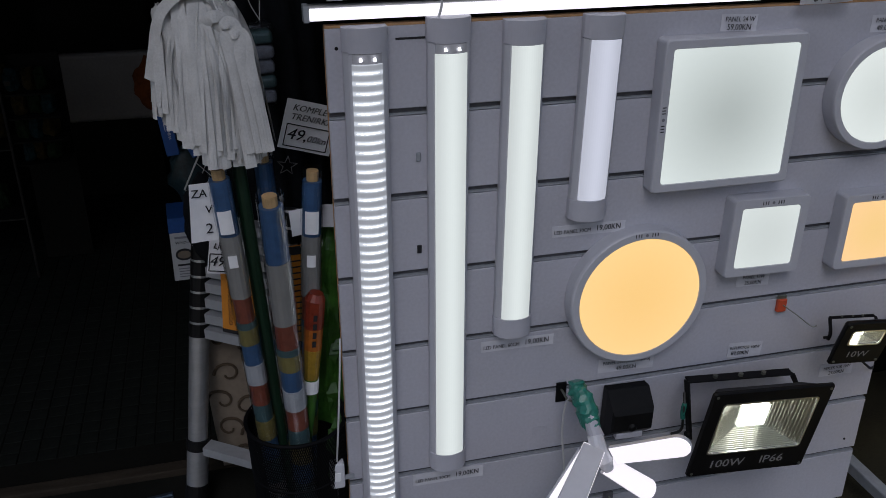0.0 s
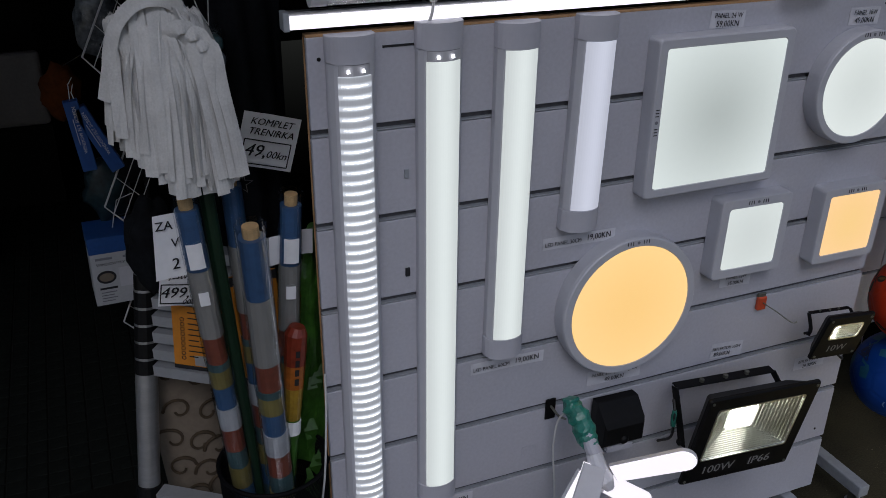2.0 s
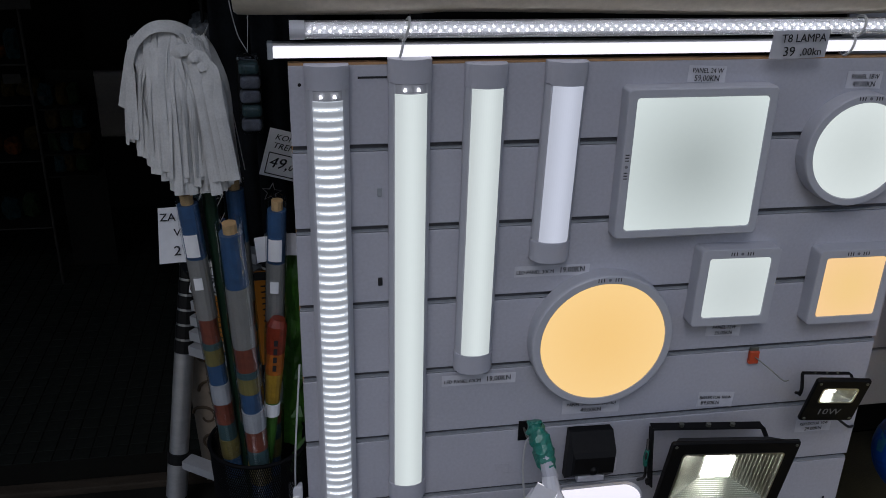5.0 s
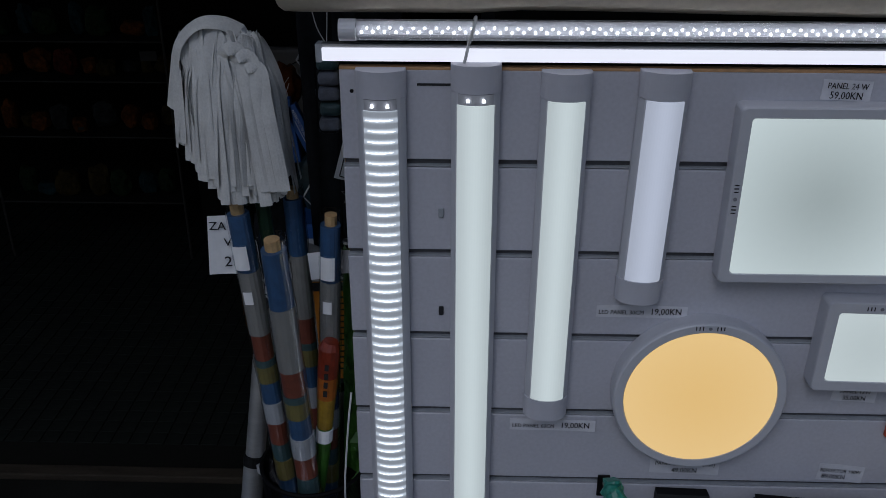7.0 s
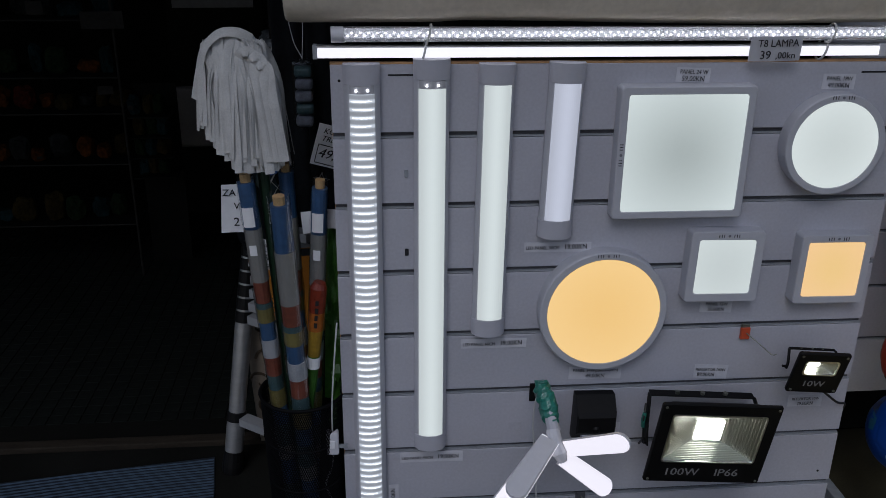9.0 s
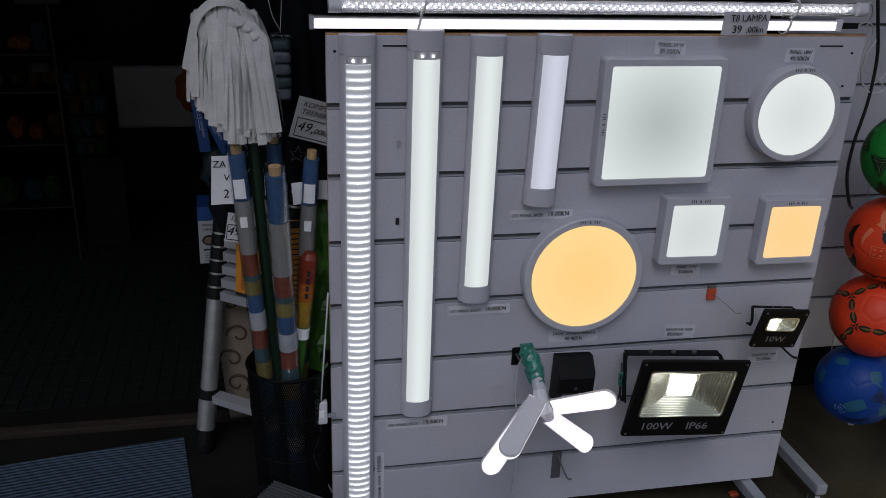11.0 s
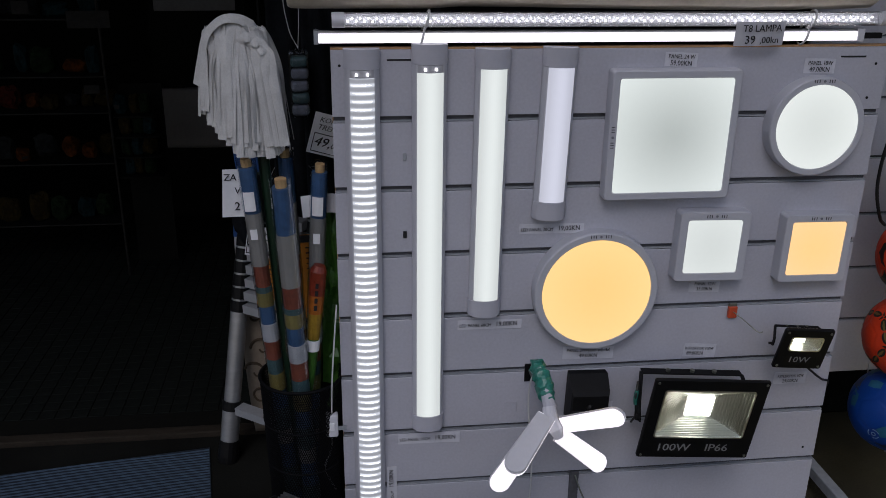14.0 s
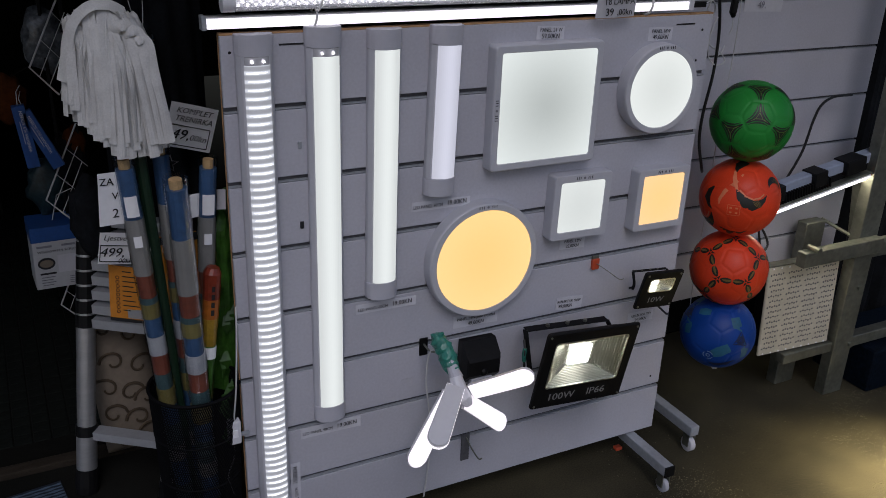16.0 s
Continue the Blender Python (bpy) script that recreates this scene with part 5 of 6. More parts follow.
for k in range(150):
    a = rng.uniform(0, 2 * math.pi) if k % 4 == 0 else rng.uniform(math.pi * 0.9, math.pi * 2.1)
    ca, sa = math.cos(a), math.sin(a)
    full = rng.uniform(0.86, 1.04) if k % 5 else rng.uniform(0.6, 0.85)
    ex, ey = 0.001 + 0.086 * ca * full + rng.uniform(-0.008, 0.008), 0.062 * sa * full
    low = 1.070 + rng.uniform(0, 0.040) + 0.075 * min(1.0, max(0.0, (0.004 - ex) / 0.08)) ** 1.3
    sx = -0.010 + 0.036 * ca + rng.uniform(-0.018, 0.018)
    top = 1.347 - 0.35 * max(0.0, sx) - 0.45 * max(0.0, -sx - 0.022) - rng.uniform(0, 0.012)
    sy = 0.016 * sa + rng.uniform(-0.012, 0.008)
    path = smooth_path([(sx - 0.012 * ca, sy + 0.014, top - 0.012), (sx + 0.010 * ca, sy, top + 0.004), (sx + (ex - sx) * 0.52, sy + (ey - sy) * 0.62, top - 0.038), (sx + (ex - sx) * 0.82, sy + (ey - sy) * 0.90, (top * 0.55 + low * 0.45)), (ex + rng.uniform(-0.006, 0.006), ey + rng.uniform(-0.006, 0.006), low)], 4)
    cloth_strip(path, (ca, sa - 0.25, 0.15), rng.uniform(0.0055, 0.0100), rng.uniform(-0.95, 0.95), k)
for off, drop in ((0.0, 0.0), (0.012, 0.012)):
    cloth_strip(smooth_path([(0.030, -0.018 + off, 1.342), (0.002, -0.030 + off, 1.357), (-0.032, -0.036 + off, 1.355), (-0.062, -0.034 + off, 1.326), (-0.078, -0.026 + off, 1.276), (-0.092 + off, -0.018 + off, 1.222 - drop)], 6), (-0.35, -0.8, 0.5), 0.0095)
for dx, dz in ((0.0, 0.0), (0.012, -0.016), (-0.016, 0.010)):
    cloth_strip(smooth_path([(0.016 + dx, -0.036, 1.292 + dz), (0.030 + dx, -0.050, 1.312 + dz), (0.050 + dx, -0.046, 1.306 + dz), (0.056 + dx, -0.052, 1.255 + dz), (0.066 + dx, -0.058, 1.17), (0.074 + dx, -0.058, 1.098)], 5), (0.2, -0.9, 0.4), 0.010, 0.2)


# ---- rolled windbreaks ----
BANDS = [(BLUE_F, 0.105), (GREY_F, 0.125), (RED_F, 0.052), (TEAL_F, 0.014), (OLIVE_F, 0.035), (BLUE_F, 0.045), (WHITE_F, 0.045), (RED_F, 0.048), (TEAL_F, 0.038), (OLIVE_F, 0.045), (BLUE_F, 0.05), (TEAL_F, 0.06), (GREY_F, 0.04), (BLUE_F, 0.07), (TEAL_F, 0.07), (BLUE_F, 0.06), (TEAL_F, 0.09)]


def windbreak(top, base, label_, tags=True, r=0.0185, first=0.0):
    top, base = Vector(top), Vector(base)
    ln = (top - base).length
    m = Matrix.Translation(base) @ (top - base).to_track_quat('Z', 'Y').to_matrix().to_4x4()
    w = thing("rolled_windbreak", m, label_, "windbreak", "striped windbreaks rolled on poles")
    part("pole", tube([(0, 0, 0), (0, 0, ln)], r * 0.62, 10), WOOD, w, "pale wooden pole tip")
    z = ln - 0.018
    for k, (mt, h) in enumerate(BANDS):
        h = h + (first if k == 0 else 0)
        z0 = max(0.012, z - h)
        if z - z0 < 0.005:
            break
        rr = r * (1 + 0.05 * math.sin(k * 2.3))
        lo = [(rr * (1 + 0.06 * math.sin(3 * t + k)) * math.cos(t), rr * math.sin(t)) for t in np.linspace(0, 2 * math.pi, 16, False)]
        part("fabric_band", lofted([[(x, y, z0) for x, y in lo], [(x, y, z - 0.0004) for x, y in lo]]), mt, w, smooth=False)
        z = z0
    film = [[(r * 1.14 * (1 + 0.05 * math.sin(t * 5 + zz * 60) + 0.04 * math.sin(t * 9 - zz * 35)) * math.cos(t), r * 1.14 * (1 + 0.05 * math.sin(t * 5 + zz * 60)) * math.sin(t), zz) for t in np.linspace(0, 2 * math.pi, 22, False)] for zz in np.linspace(0.02, ln + 0.004, 30)]
    part("film", lofted(film, False, False), CLEAR, w, "crinkled clear plastic film", smooth=True).visible_shadow = False
    if tags:
        inv = m.to_3x3().inverted()
        d = inv @ Vector((-0.10, -0.95, 0.2))
        ang = math.atan2(d.y, d.x)
        for zz, hw, hh, mt in ((ln - 0.092, 0.0095, 0.022, PAPER), (ln - 0.168, 0.006, 0.012, PAPER)):
            bm = bmesh.new()
            g = [[bm.verts.new((rr * math.cos(ang + t), rr * math.sin(ang + t), zz + s * hh)) for t in np.linspace(-hw / r, hw / r, 7)] for rr in (r * 1.30, r * 1.33) for s in (-1, 1)]
            for a, b in ((g[0], g[1]), (g[2], g[3]), (g[0], g[2]), (g[1], g[3])):
                for j in range(6):
                    bm.faces.new((a[j], a[j + 1], b[j + 1], b[j]))
            part("sticker", bm, mt, w, "white paper sticker")
    return w


windbreak((0.008, 1.415, 1.066), (0.075, 1.43, 0.0925), "striped windbreak roll in clear film, leaning in the bin")
windbreak((0.086, 1.315, 1.048), (0.120, 1.385, 0.0925), "striped windbreak roll with a long blue end, leaning in the bin", False, 0.0205)
windbreak((0.167, 1.395, 1.056), (0.102, 1.452, 0.0925), "striped windbreak roll beside the board's edge", True, 0.017)
windbreak((0.088, 1.48, 1.068), (0.115, 1.462, 0.0925), "striped windbreak roll standing at the back of the bin", False, 0.017)

# ---- wire bin ----
BIN_M = mat("black_bin_wire", (0.004, 0.004, 0.005), 0.7, var=0.2, spec=0.1)
bn = thing("mesh_bin", pose(0.104, 1.412, 0.09), "black wire mesh bin holding the windbreaks and mop", "bin")
RIM, RB = 0.098, 0.082
def _ring(z, r, w=0.0022):
    return tube([(r * math.cos(t), r * math.sin(t), z) for t in np.linspace(0, 2 * math.pi, 33)], w, 6)
part("rim", _ring(0.45, RIM, 0.004), BIN_M, bn, "black wire rim")
part("base", lofted([[(RB * math.cos(t), RB * math.sin(t), z) for t in np.linspace(0, 2 * math.pi, 32, False)] for z in (0.0, 0.0022)]), BLACK, bn, "black base")
bm = bmesh.new()
for k in range(140):
    for s in (-1, 1):
        t0 = 2 * math.pi * k / 140
        tube([((RB + (RIM - RB) * q) * math.cos(t0 + s * 1.6 * q), (RB + (RIM - RB) * q) * math.sin(t0 + s * 1.6 * q), 0.002 + 0.448 * q) for q in np.linspace(0, 1, 10)], 0.0010, 3, bm)
part("mesh", bm, BIN_M, bn, "fine black wire mesh")
for k in range(1, 4):
    part("hoop", _ring(0.45 * k / 4, RB + (RIM - RB) * k / 4), BIN_M, bn)

# ---- telescopic ladder ----
LADDER_M = mat("worn_ladder_tube", (0.46, 0.465, 0.48), 0.38, 0.75, var=0.10, scale=5, stretch=(1, 1, 12))
RUNG = mat("pale_anodised_rung", (0.42, 0.43, 0.45), 0.45, 0.4, var=0.08, scale=10)
ld = thing("telescopic_ladder", pose(-0.134, 1.735, 0.09), "folded telescopic aluminium ladder with black collars", "ladder")
AX = Vector((0.053, 0.072, 0.42)).normalized()
def _on(d):
    return AX * d
for dx, dy in ((0.0, 0.0), (0.185, -0.135)):
    o = Vector((dx, dy, 0))
    part("foot", tube([o, o + _on(0.02), o + _on(0.065)], [0.028, 0.030, 0.027], 16), BLACK_P, ld, "black rubber foot")
    part("tube", tube([o + _on(0.066), o + _on(0.157)], 0.0255, 40), LADDER_M, ld, "aluminium tube")
    part("collar", tube([o + _on(0.1575), o + _on(0.184)], 0.0275, 20), BLACK_P, ld, "black plastic collar")
    part("tube", tube([o + _on(0.1845), o + _on(0.445)], 0.0232, 40), LADDER_M, ld, "aluminium tube")
    for k in range(9):
        z = 0.446 + k * 0.037
        part("collar", tube([o + _on(z), o + _on(z + 0.031)], 0.0245 - k * 0.0007, 16), BLACK_P, ld, "black plastic collar")
        part("gap_ring", tube([o + _on(z + 0.0312), o + _on(z + 0.0368)], 0.0230 - k * 0.0007, 16), ALU, ld, "bright tube between collars")
for d in (0.165, *(0.462 + k * 0.037 for k in range(8))):
    a, b = _on(d) + Vector((0.022, -0.016, 0)), _on(d) + Vector((0.163, -0.119, 0))
    h = 0.011 if d < 0.3 else 0.012
    bm = bmesh.new()
    f = (b - a).normalized()
    s = Vector((-f.y, f.x, 0)) * 0.018
    u = Vector((0, 0, h))
    part("rung", lofted([[p - s - u, p + s - u, p + s + u, p - s + u] for p in (a, b)], bm=bm), RUNG, ld, "pale aluminium rung")
cb = thing("cloth_bag", pose(-0.026, 1.83, 0.775), "black cloth bag hung over the ladder's top", "bag")
bm = bmesh.new()
bmesh.ops.create_icosphere(bm, subdivisions=4, radius=1)
for v in bm.verts:
    n_ = noise.noise(v.co * 2.3) * 0.25 + noise.noise(v.co * 6) * 0.08
    v.co = Vector((v.co.x * 0.052 * (1 + n_), v.co.y * 0.05 * (1 + n_), v.co.z * 0.10 * (1 + n_) + 0.03))
part("bag", bm, CLOTH_D, cb, smooth=True)

# ---- signs and cards ----
def card(name, x, y, z, w, h, turn, label_, lines=(), boxed=None, paper=PAPER, category="sign", curl=0.003, slant=0.0):
    c = thing(name, pose(x, y, z, *turn), label_, category)
    part("paper", bend_sheet(w, h, lambda a, b: -curl * math.sin(a * 2.5 / w) ** 2), paper, c)
    for words, size, dx, dz, ink in lines:
        text(words, size, ink, c, pose(dx, -curl - 0.001, dz) @ FACE, shear=slant, weight=0.018)
    if boxed:
        bx, bz, bw, bh = boxed
        for x0, x1, z0, z1 in ((bx - bw / 2, bx + bw / 2, bz + bh / 2 - 0.001, bz + bh / 2 + 0.001), (bx - bw / 2, bx + bw / 2, bz - bh / 2 - 0.001, bz - bh / 2 + 0.001), (bx - bw / 2 - 0.001, bx - bw / 2 + 0.001, bz - bh / 2, bz + bh / 2), (bx + bw / 2 - 0.001, bx + bw / 2 + 0.001, bz - bh / 2, bz + bh / 2)):
            part("pen_line", box(x0, x1, -curl - 0.0016, -curl - 0.0010, z0, z1), INK, c)
    return c


card("price_sign", 0.194, 1.69, 1.042, 0.108, 0.104, (0, 16, 0), "tilted handwritten white price sign on a dark garment", [("KOMPLET", 0.0185, 0, 0.036, INK), ("TRENIRKA", 0.0185, 0.002, 0.017, INK), ("49,", 0.034, -0.021, -0.020, INK), ("00kn", 0.020, 0.020, -0.024, INK)], (0, -0.022, 0.088, 0.046), slant=0.28)
card("price_sign", -0.015, 1.421, 0.986, 0.064, 0.108, (0, 4, 12), "printed white sign half hidden by a windbreak", [("ZA", 0.021, -0.016, 0.036, INK), ("V", 0.021, 0.000, 0.006, INK), ("2", 0.027, 0.000, -0.030, INK)])
card("price_sign", 0.003, 1.705, 0.765, 0.075, 0.078, (0, 10, 0), "handwritten price card above the ladder's label", [("Ljestve", 0.018, -0.004, 0.026, INK), ("499,", 0.032, -0.008, -0.010, INK), ("00kn", 0.016, 0.022, -0.030, INK)], (0, -0.012, 0.068, 0.040), slant=0.25)
card("paper_card", 0.140, 1.41, 0.955, 0.034, 0.050, (0, -4, 0), "small blank white card beside a windbreak", category="card")
card("paper_card", 0.189, 1.42, 0.958, 0.026, 0.044, (0, 3, 0), "small blank grey card beside the board", category="card", paper=PAPER_G)
ad = thing("ladder_leaflet", pose(0.019, 1.735, 0.630, 0, 4, -30), "orange printed leaflet on the ladder's rungs", "leaflet")
part("sheet", bend_sheet(0.082, 0.150, lambda a, b: 0.002 * math.sin(b * 30)), PAPER, ad)
part("orange_field", box(-0.041, 0.041, -0.0042, -0.0032, -0.066, 0.075), ORANGE_C, ad, "orange printed field")
for k in range(9):
    part("text_bar", box(-0.008, 0.014 + 0.024 * ((k * 7) % 5) / 5, -0.0052, -0.0045, 0.060 - k * 0.013, 0.0625 - k * 0.013), INK, ad)
    part("step_mark", tube([(-0.020 + 0.0042 * math.cos(t), -0.0046, 0.044 - k * 0.0115 + 0.0042 * math.sin(t)) for t in np.linspace(0, 2 * math.pi, 9)], 0.0009, 5), INK, ad)
part("foot_line", box(-0.041, 0.041, -0.0052, -0.0032, -0.0748, -0.0665), INK, ad, "black printed foot line")
ad = thing("ladder_leaflet", pose(0.133, 1.63, 0.69, 0, -2, 0), "orange printed leaflet behind the windbreaks", "leaflet")
part("sheet", bend_sheet(0.095, 0.24, lambda a, b: 0.002 * math.sin(b * 30)), ORANGE_C, ad)
part("header", box(-0.0475, 0.0475, -0.0042, -0.0032, 0.100, 0.119), INK, ad, "black printed header")
part("foot_line", box(-0.0475, 0.0475, -0.0042, -0.0032, -0.119, -0.108), INK, ad, "black printed foot line")
for k in range(13):
    part("text_bar", box(-0.012, 0.038 - 0.006 * (k % 3), -0.0042, -0.0032, 0.084 - k * 0.014, 0.087 - k * 0.014), INK, ad)

# ---- patterned cover ----
cu = thing("patterned_cushion", pose(0.01, 1.855, 0.1055, -2, -3, 0), "beige cushion with brown embroidered scrolls behind the ladder", "cushion")
bm = bmesh.new()
bmesh.ops.create_grid(bm, x_segments=14, y_segments=26, size=1)
for v in bm.verts:
    x, z = v.co.x, v.co.y
    v.co = Vector((x * 0.078 * (1 - 0.06 * abs(z) ** 3), -0.030 * (1 - x ** 4) * (1 - z ** 6), 0.215 + z * 0.21))
back = bmesh.ops.extrude_face_region(bm, geom=bm.faces[:])
for v in (e for e in back["geom"] if isinstance(e, bmesh.types.BMVert)):
    v.co.y = 0.025
part("cushion", bm, BEIGE, cu, smooth=True)
for j, (cx, cz) in enumerate(((-0.035, 0.39), (0.035, 0.36), (-0.02, 0.29), (0.045, 0.265), (-0.045, 0.215), (0.012, 0.19), (0.05, 0.165), (-0.04, 0.135), (0.02, 0.11), (-0.02, 0.05), (0.045, 0.06))):
    s = 1 if j % 2 else -1
    sp = [(cx + s * rr * math.cos(t), -0.0315 * (1 - min(1, abs((cx + s * rr * math.cos(t)) / 0.08)) ** 4), cz + rr * math.sin(t)) for t, rr in ((q * 0.42, 0.034 - 0.0018 * q) for q in range(15))]
    part("scroll", tube(sp, [0.0042 - 0.0001 * q for q in range(15)], 6), BROWN, cu, "brown embroidered scroll")

# ---- rocket pack and green bag ----
rk = thing("firework_pack", pose(0.130, 1.375, 0.585, 0, 6, 0), "red, yellow and green foil-wrapped stick pack", "pack")
part("red_wrap", tube([(0, 0, 0.175), (0, 0, 0.2), (0, 0, 0.232), (0.002, 0, 0.245)], [0.0182, 0.0187, 0.019, 0.013], 14), RUST, rk)
part("orange_wrap", tube([(0, 0, 0.13), (0, 0, 0.1745)], [0.017, 0.0182], 14), mat("rocket_orange_foil", (0.34, 0.10, 0.015), 0.3, var=0.3, scale=40), rk)
part("yellow_wrap", tube([(0, 0, 0.065), (0, 0, 0.1295)], [0.014, 0.017], 14), YELLOW_P, rk)
part("green_wrap", tube([(-0.004, 0, -0.1), (0, 0, 0.0), (0, 0, 0.0645)], [0.010, 0.012, 0.014], 14), GREEN_L, rk)
part("sticker", tube([(0, 0, 0.035), (0, 0, 0.062)], 0.0155, 14), PAPER, rk, "white sticker")
for k in range(4):
    part("text_bar", box(-0.004, 0.003, -0.0205, -0.0195, 0.142 + k * 0.018, 0.154 + k * 0.018), INK, rk)
gb = thing("green_bag", pose(0.198, 1.47, 0.60), "crumpled green and clear foil bag behind the board", "bag")
bm = bmesh.new()
bmesh.ops.create_grid(bm, x_segments=14, y_segments=40, size=1)
for v in bm.verts:
    x, z = v.co.x, v.co.y
    n_ = noise.noise(Vector((x * 2, z * 5, 1.3)))
    v.co = Vector((x * 0.036 * (1 - 0.3 * z), -0.02 * (1 - x * x) + 0.014 * n_, 0.12 + z * 0.24))
back = bmesh.ops.extrude_face_region(bm, geom=bm.faces[:])
for v in (e for e in back["geom"] if isinstance(e, bmesh.types.BMVert)):
    v.co.y += 0.018
part("bag", bm, GREEN_L, gb)
rng = random.Random(9)
for k in range(26):
    x0, z0 = rng.uniform(-0.03, 0.015), rng.uniform(-0.22, 0.10)
    bm = lofted([[(x0 - 0.004, -0.025, z0), (x0 + 0.004, -0.025, z0), (x0 + 0.004, -0.0235, z0)], [(x0 - 0.009 + rng.uniform(-0.01, 0.01), -0.033, z0 - 0.02), (x0 + 0.008, -0.036, z0 - 0.018), (x0 + 0.007, -0.034, z0 - 0.018)], [(x0 - 0.001, -0.03, z0 - 0.045), (x0 + 0.001, -0.03, z0 - 0.045), (x0, -0.029, z0 - 0.045)]])
    part("leaf", bm, GREEN_L, gb, "ragged green foil leaf")

# ---- garments and packs behind the mop ----
DUSK_F = mat("dark_grey_knit", (0.15, 0.16, 0.20), 0.8, var=0.3, scale=30, bump=0.4)
pk = thing("clothing_pack", pose(0.118, 1.75, 1.085), "stack of dark grey garments in clear film hung on a hook", "clothing")
for k in range(5):
    part("garment", box(-0.021, 0.021, -0.02, 0.02, k * 0.030, k * 0.030 + 0.0265, 0.009, 3), (DUSK_F, TEAL_F, DUSK_F)[k % 3], pk, "folded dark grey garment", m=pose(0.002 * (k % 2), 0, 0, 0, 0, 3 * (k % 3)))
part("film", box(-0.025, 0.025, -0.024, 0.024, -0.006, 0.165, 0.012, 3), CLEAR, pk, "clear film").visible_shadow = False
part("hanger", tube(smooth_path([(0, 0, 0.165), (-0.02, 0, 0.21), (-0.03, 0, 0.30), (0.0, 0.02, 0.36)], 5), 0.0010, 6), CABLE_W, pk, "white wire hanger")
part("hanger", tube(smooth_path([(0, 0, 0.165), (0.005, 0, 0.25), (0.0, 0.02, 0.36)], 5), 0.0010, 6), CABLE_W, pk, "white wire hanger")
for x, y, w, label_ in ((0.19, 1.80, 0.12, "dark tracksuit hanging behind the board"), (0.115, 1.92, 0.15, "black jacket hanging behind the mop")):
    g = thing("hanging_garment", pose(x, y, 0.62), label_, "clothing", "dark garments on hangers")
    bm = bmesh.new()
    bmesh.ops.create_grid(bm, x_segments=16, y_segments=30, size=1)
    for v in bm.verts:
        u, z = v.co.x, v.co.y
        v.co = Vector((u * w / 2 * (1.1 - 0.25 * max(0, z - 0.6)), -0.03 * (1 - u * u) + 0.012 * math.sin(u * 9 + z * 2) + 0.008 * noise.noise(Vector((u * 3, z * 4, x * 9))), 0.45 + z * 0.45))
    back = bmesh.ops.extrude_face_region(bm, geom=bm.faces[:])
    for v in (e for e in back["geom"] if isinstance(e, bmesh.types.BMVert)):
        v.co.y += 0.03
    part("garment", bm, CLOTH_D, g, smooth=True)
    part("hanger", tube(smooth_path([(0, 0, 0.9), (0.0, 0.01, 1.0), (0.015, 0.015, 1.04)], 4), 0.002, 6), STEEL, g)
st = thing("star_ornament", pose(0.150, 1.757, 0.94, 0, 10, 0), "dark wire star ornament on a garment", "ornament")
pts = [((0.022 if k % 2 == 0 else 0.009) * math.sin(k * math.pi / 5), 0, (0.022 if k % 2 == 0 else 0.009) * math.cos(k * math.pi / 5)) for k in range(11)]
part("star", tube(pts, 0.0011, 5), GREY_F, st)

FILM_G = mat("grey_film_bag", (0.10, 0.11, 0.12), 0.25, var=0.5, scale=30, bump=0.6)
# Teal and orange are lowered to carry the doorway's shade.
TEAL_D = mat("shaded_teal_film", (0.012, 0.028, 0.034), 0.4, var=0.5, scale=30, bump=0.5)
GOODS_ORANGE = mat("shaded_orange_bag", (0.065, 0.017, 0.003), 0.8, spec=0.1, var=0.3, scale=20)

# ---- wire rack with boxed fly screens ----
wr = thing("wire_rack", pose(-0.092, 2.594, 0.0), "white wire rack with boxed goods inside the doorway", "rack")
for pts in (((0.12, 0.04, 1.252), (-0.004, -0.065, 1.032), (0.067, -0.065, 0.946)), ((0.109, 0.04, 0.828), (-0.012, -0.065, 0.620), (0.051, -0.065, 0.549)), ((0.054, 0.04, 0.35), (-0.014, -0.065, 0.257), (0.054, -0.065, 0.182))):
    part("wire", tube([Vector(p) for p in pts], 0.0028, 6), CABLE_W, wr, "white coated wire")
    a, b, c = (Vector(p) for p in pts)
    for k in range(4):
        t = k / 3
        p = b.lerp(c, t)
        part("wire", tube([p, p + (a - b) * (0.9 - 0.35 * t)], 0.0013, 5), CABLE_W, wr)
    for k in range(1, 3):
        p = b.lerp(a, k / 3)
        part("wire", tube([p, p + (c - b) * (1 - 0.05 * k)], 0.0011, 5), CABLE_W, wr)
for x in (0.05, 0.11):
    part("rack_post", tube([(x, 0.05, 0.0755), (x, 0.05, 1.9)], 0.006, 8), BLACK, wr, "dark rack post")
for x, z, turn, in ((-0.1335, 0.822, -6), (-0.090, 0.809, -23)):
    b = thing("flyscreen_box", pose(x, 2.55, z, 0, turn, 0), "slim blue carton of window fly screen hanging on the rack", "box", "blue fly screen cartons")
    part("carton", box(-0.0185, 0.0185, -0.014, 0.014, -0.097, 0.097, 0.0015, 1), BLUE_C, b)
    text("WINDOW FLY SCREEN", 0.0125, PAPER_G, b, pose(0.004, -0.0146, 0.018, 0, -90, 0) @ FACE)
    part("text_bar", box(-0.0062, -0.0044, -0.0146, -0.0142, -0.02, 0.05), PAPER_G, b)
    part("hook", tube([(0, 0, 0.097), (0.006, 0.01, 0.135), (0.02, 0.02, 0.15)], 0.0012, 5), CABLE_W, b)
bx = thing("carton", pose(-0.094, 2.535, 0.318, 0, 1, 3), "white and blue carton of window fly screen", "box")
part("body", box(-0.075, 0.075, 0, 0.13, 0.0, 0.161, 0.0015, 1), WHITE_C, bx, "white printed carton")
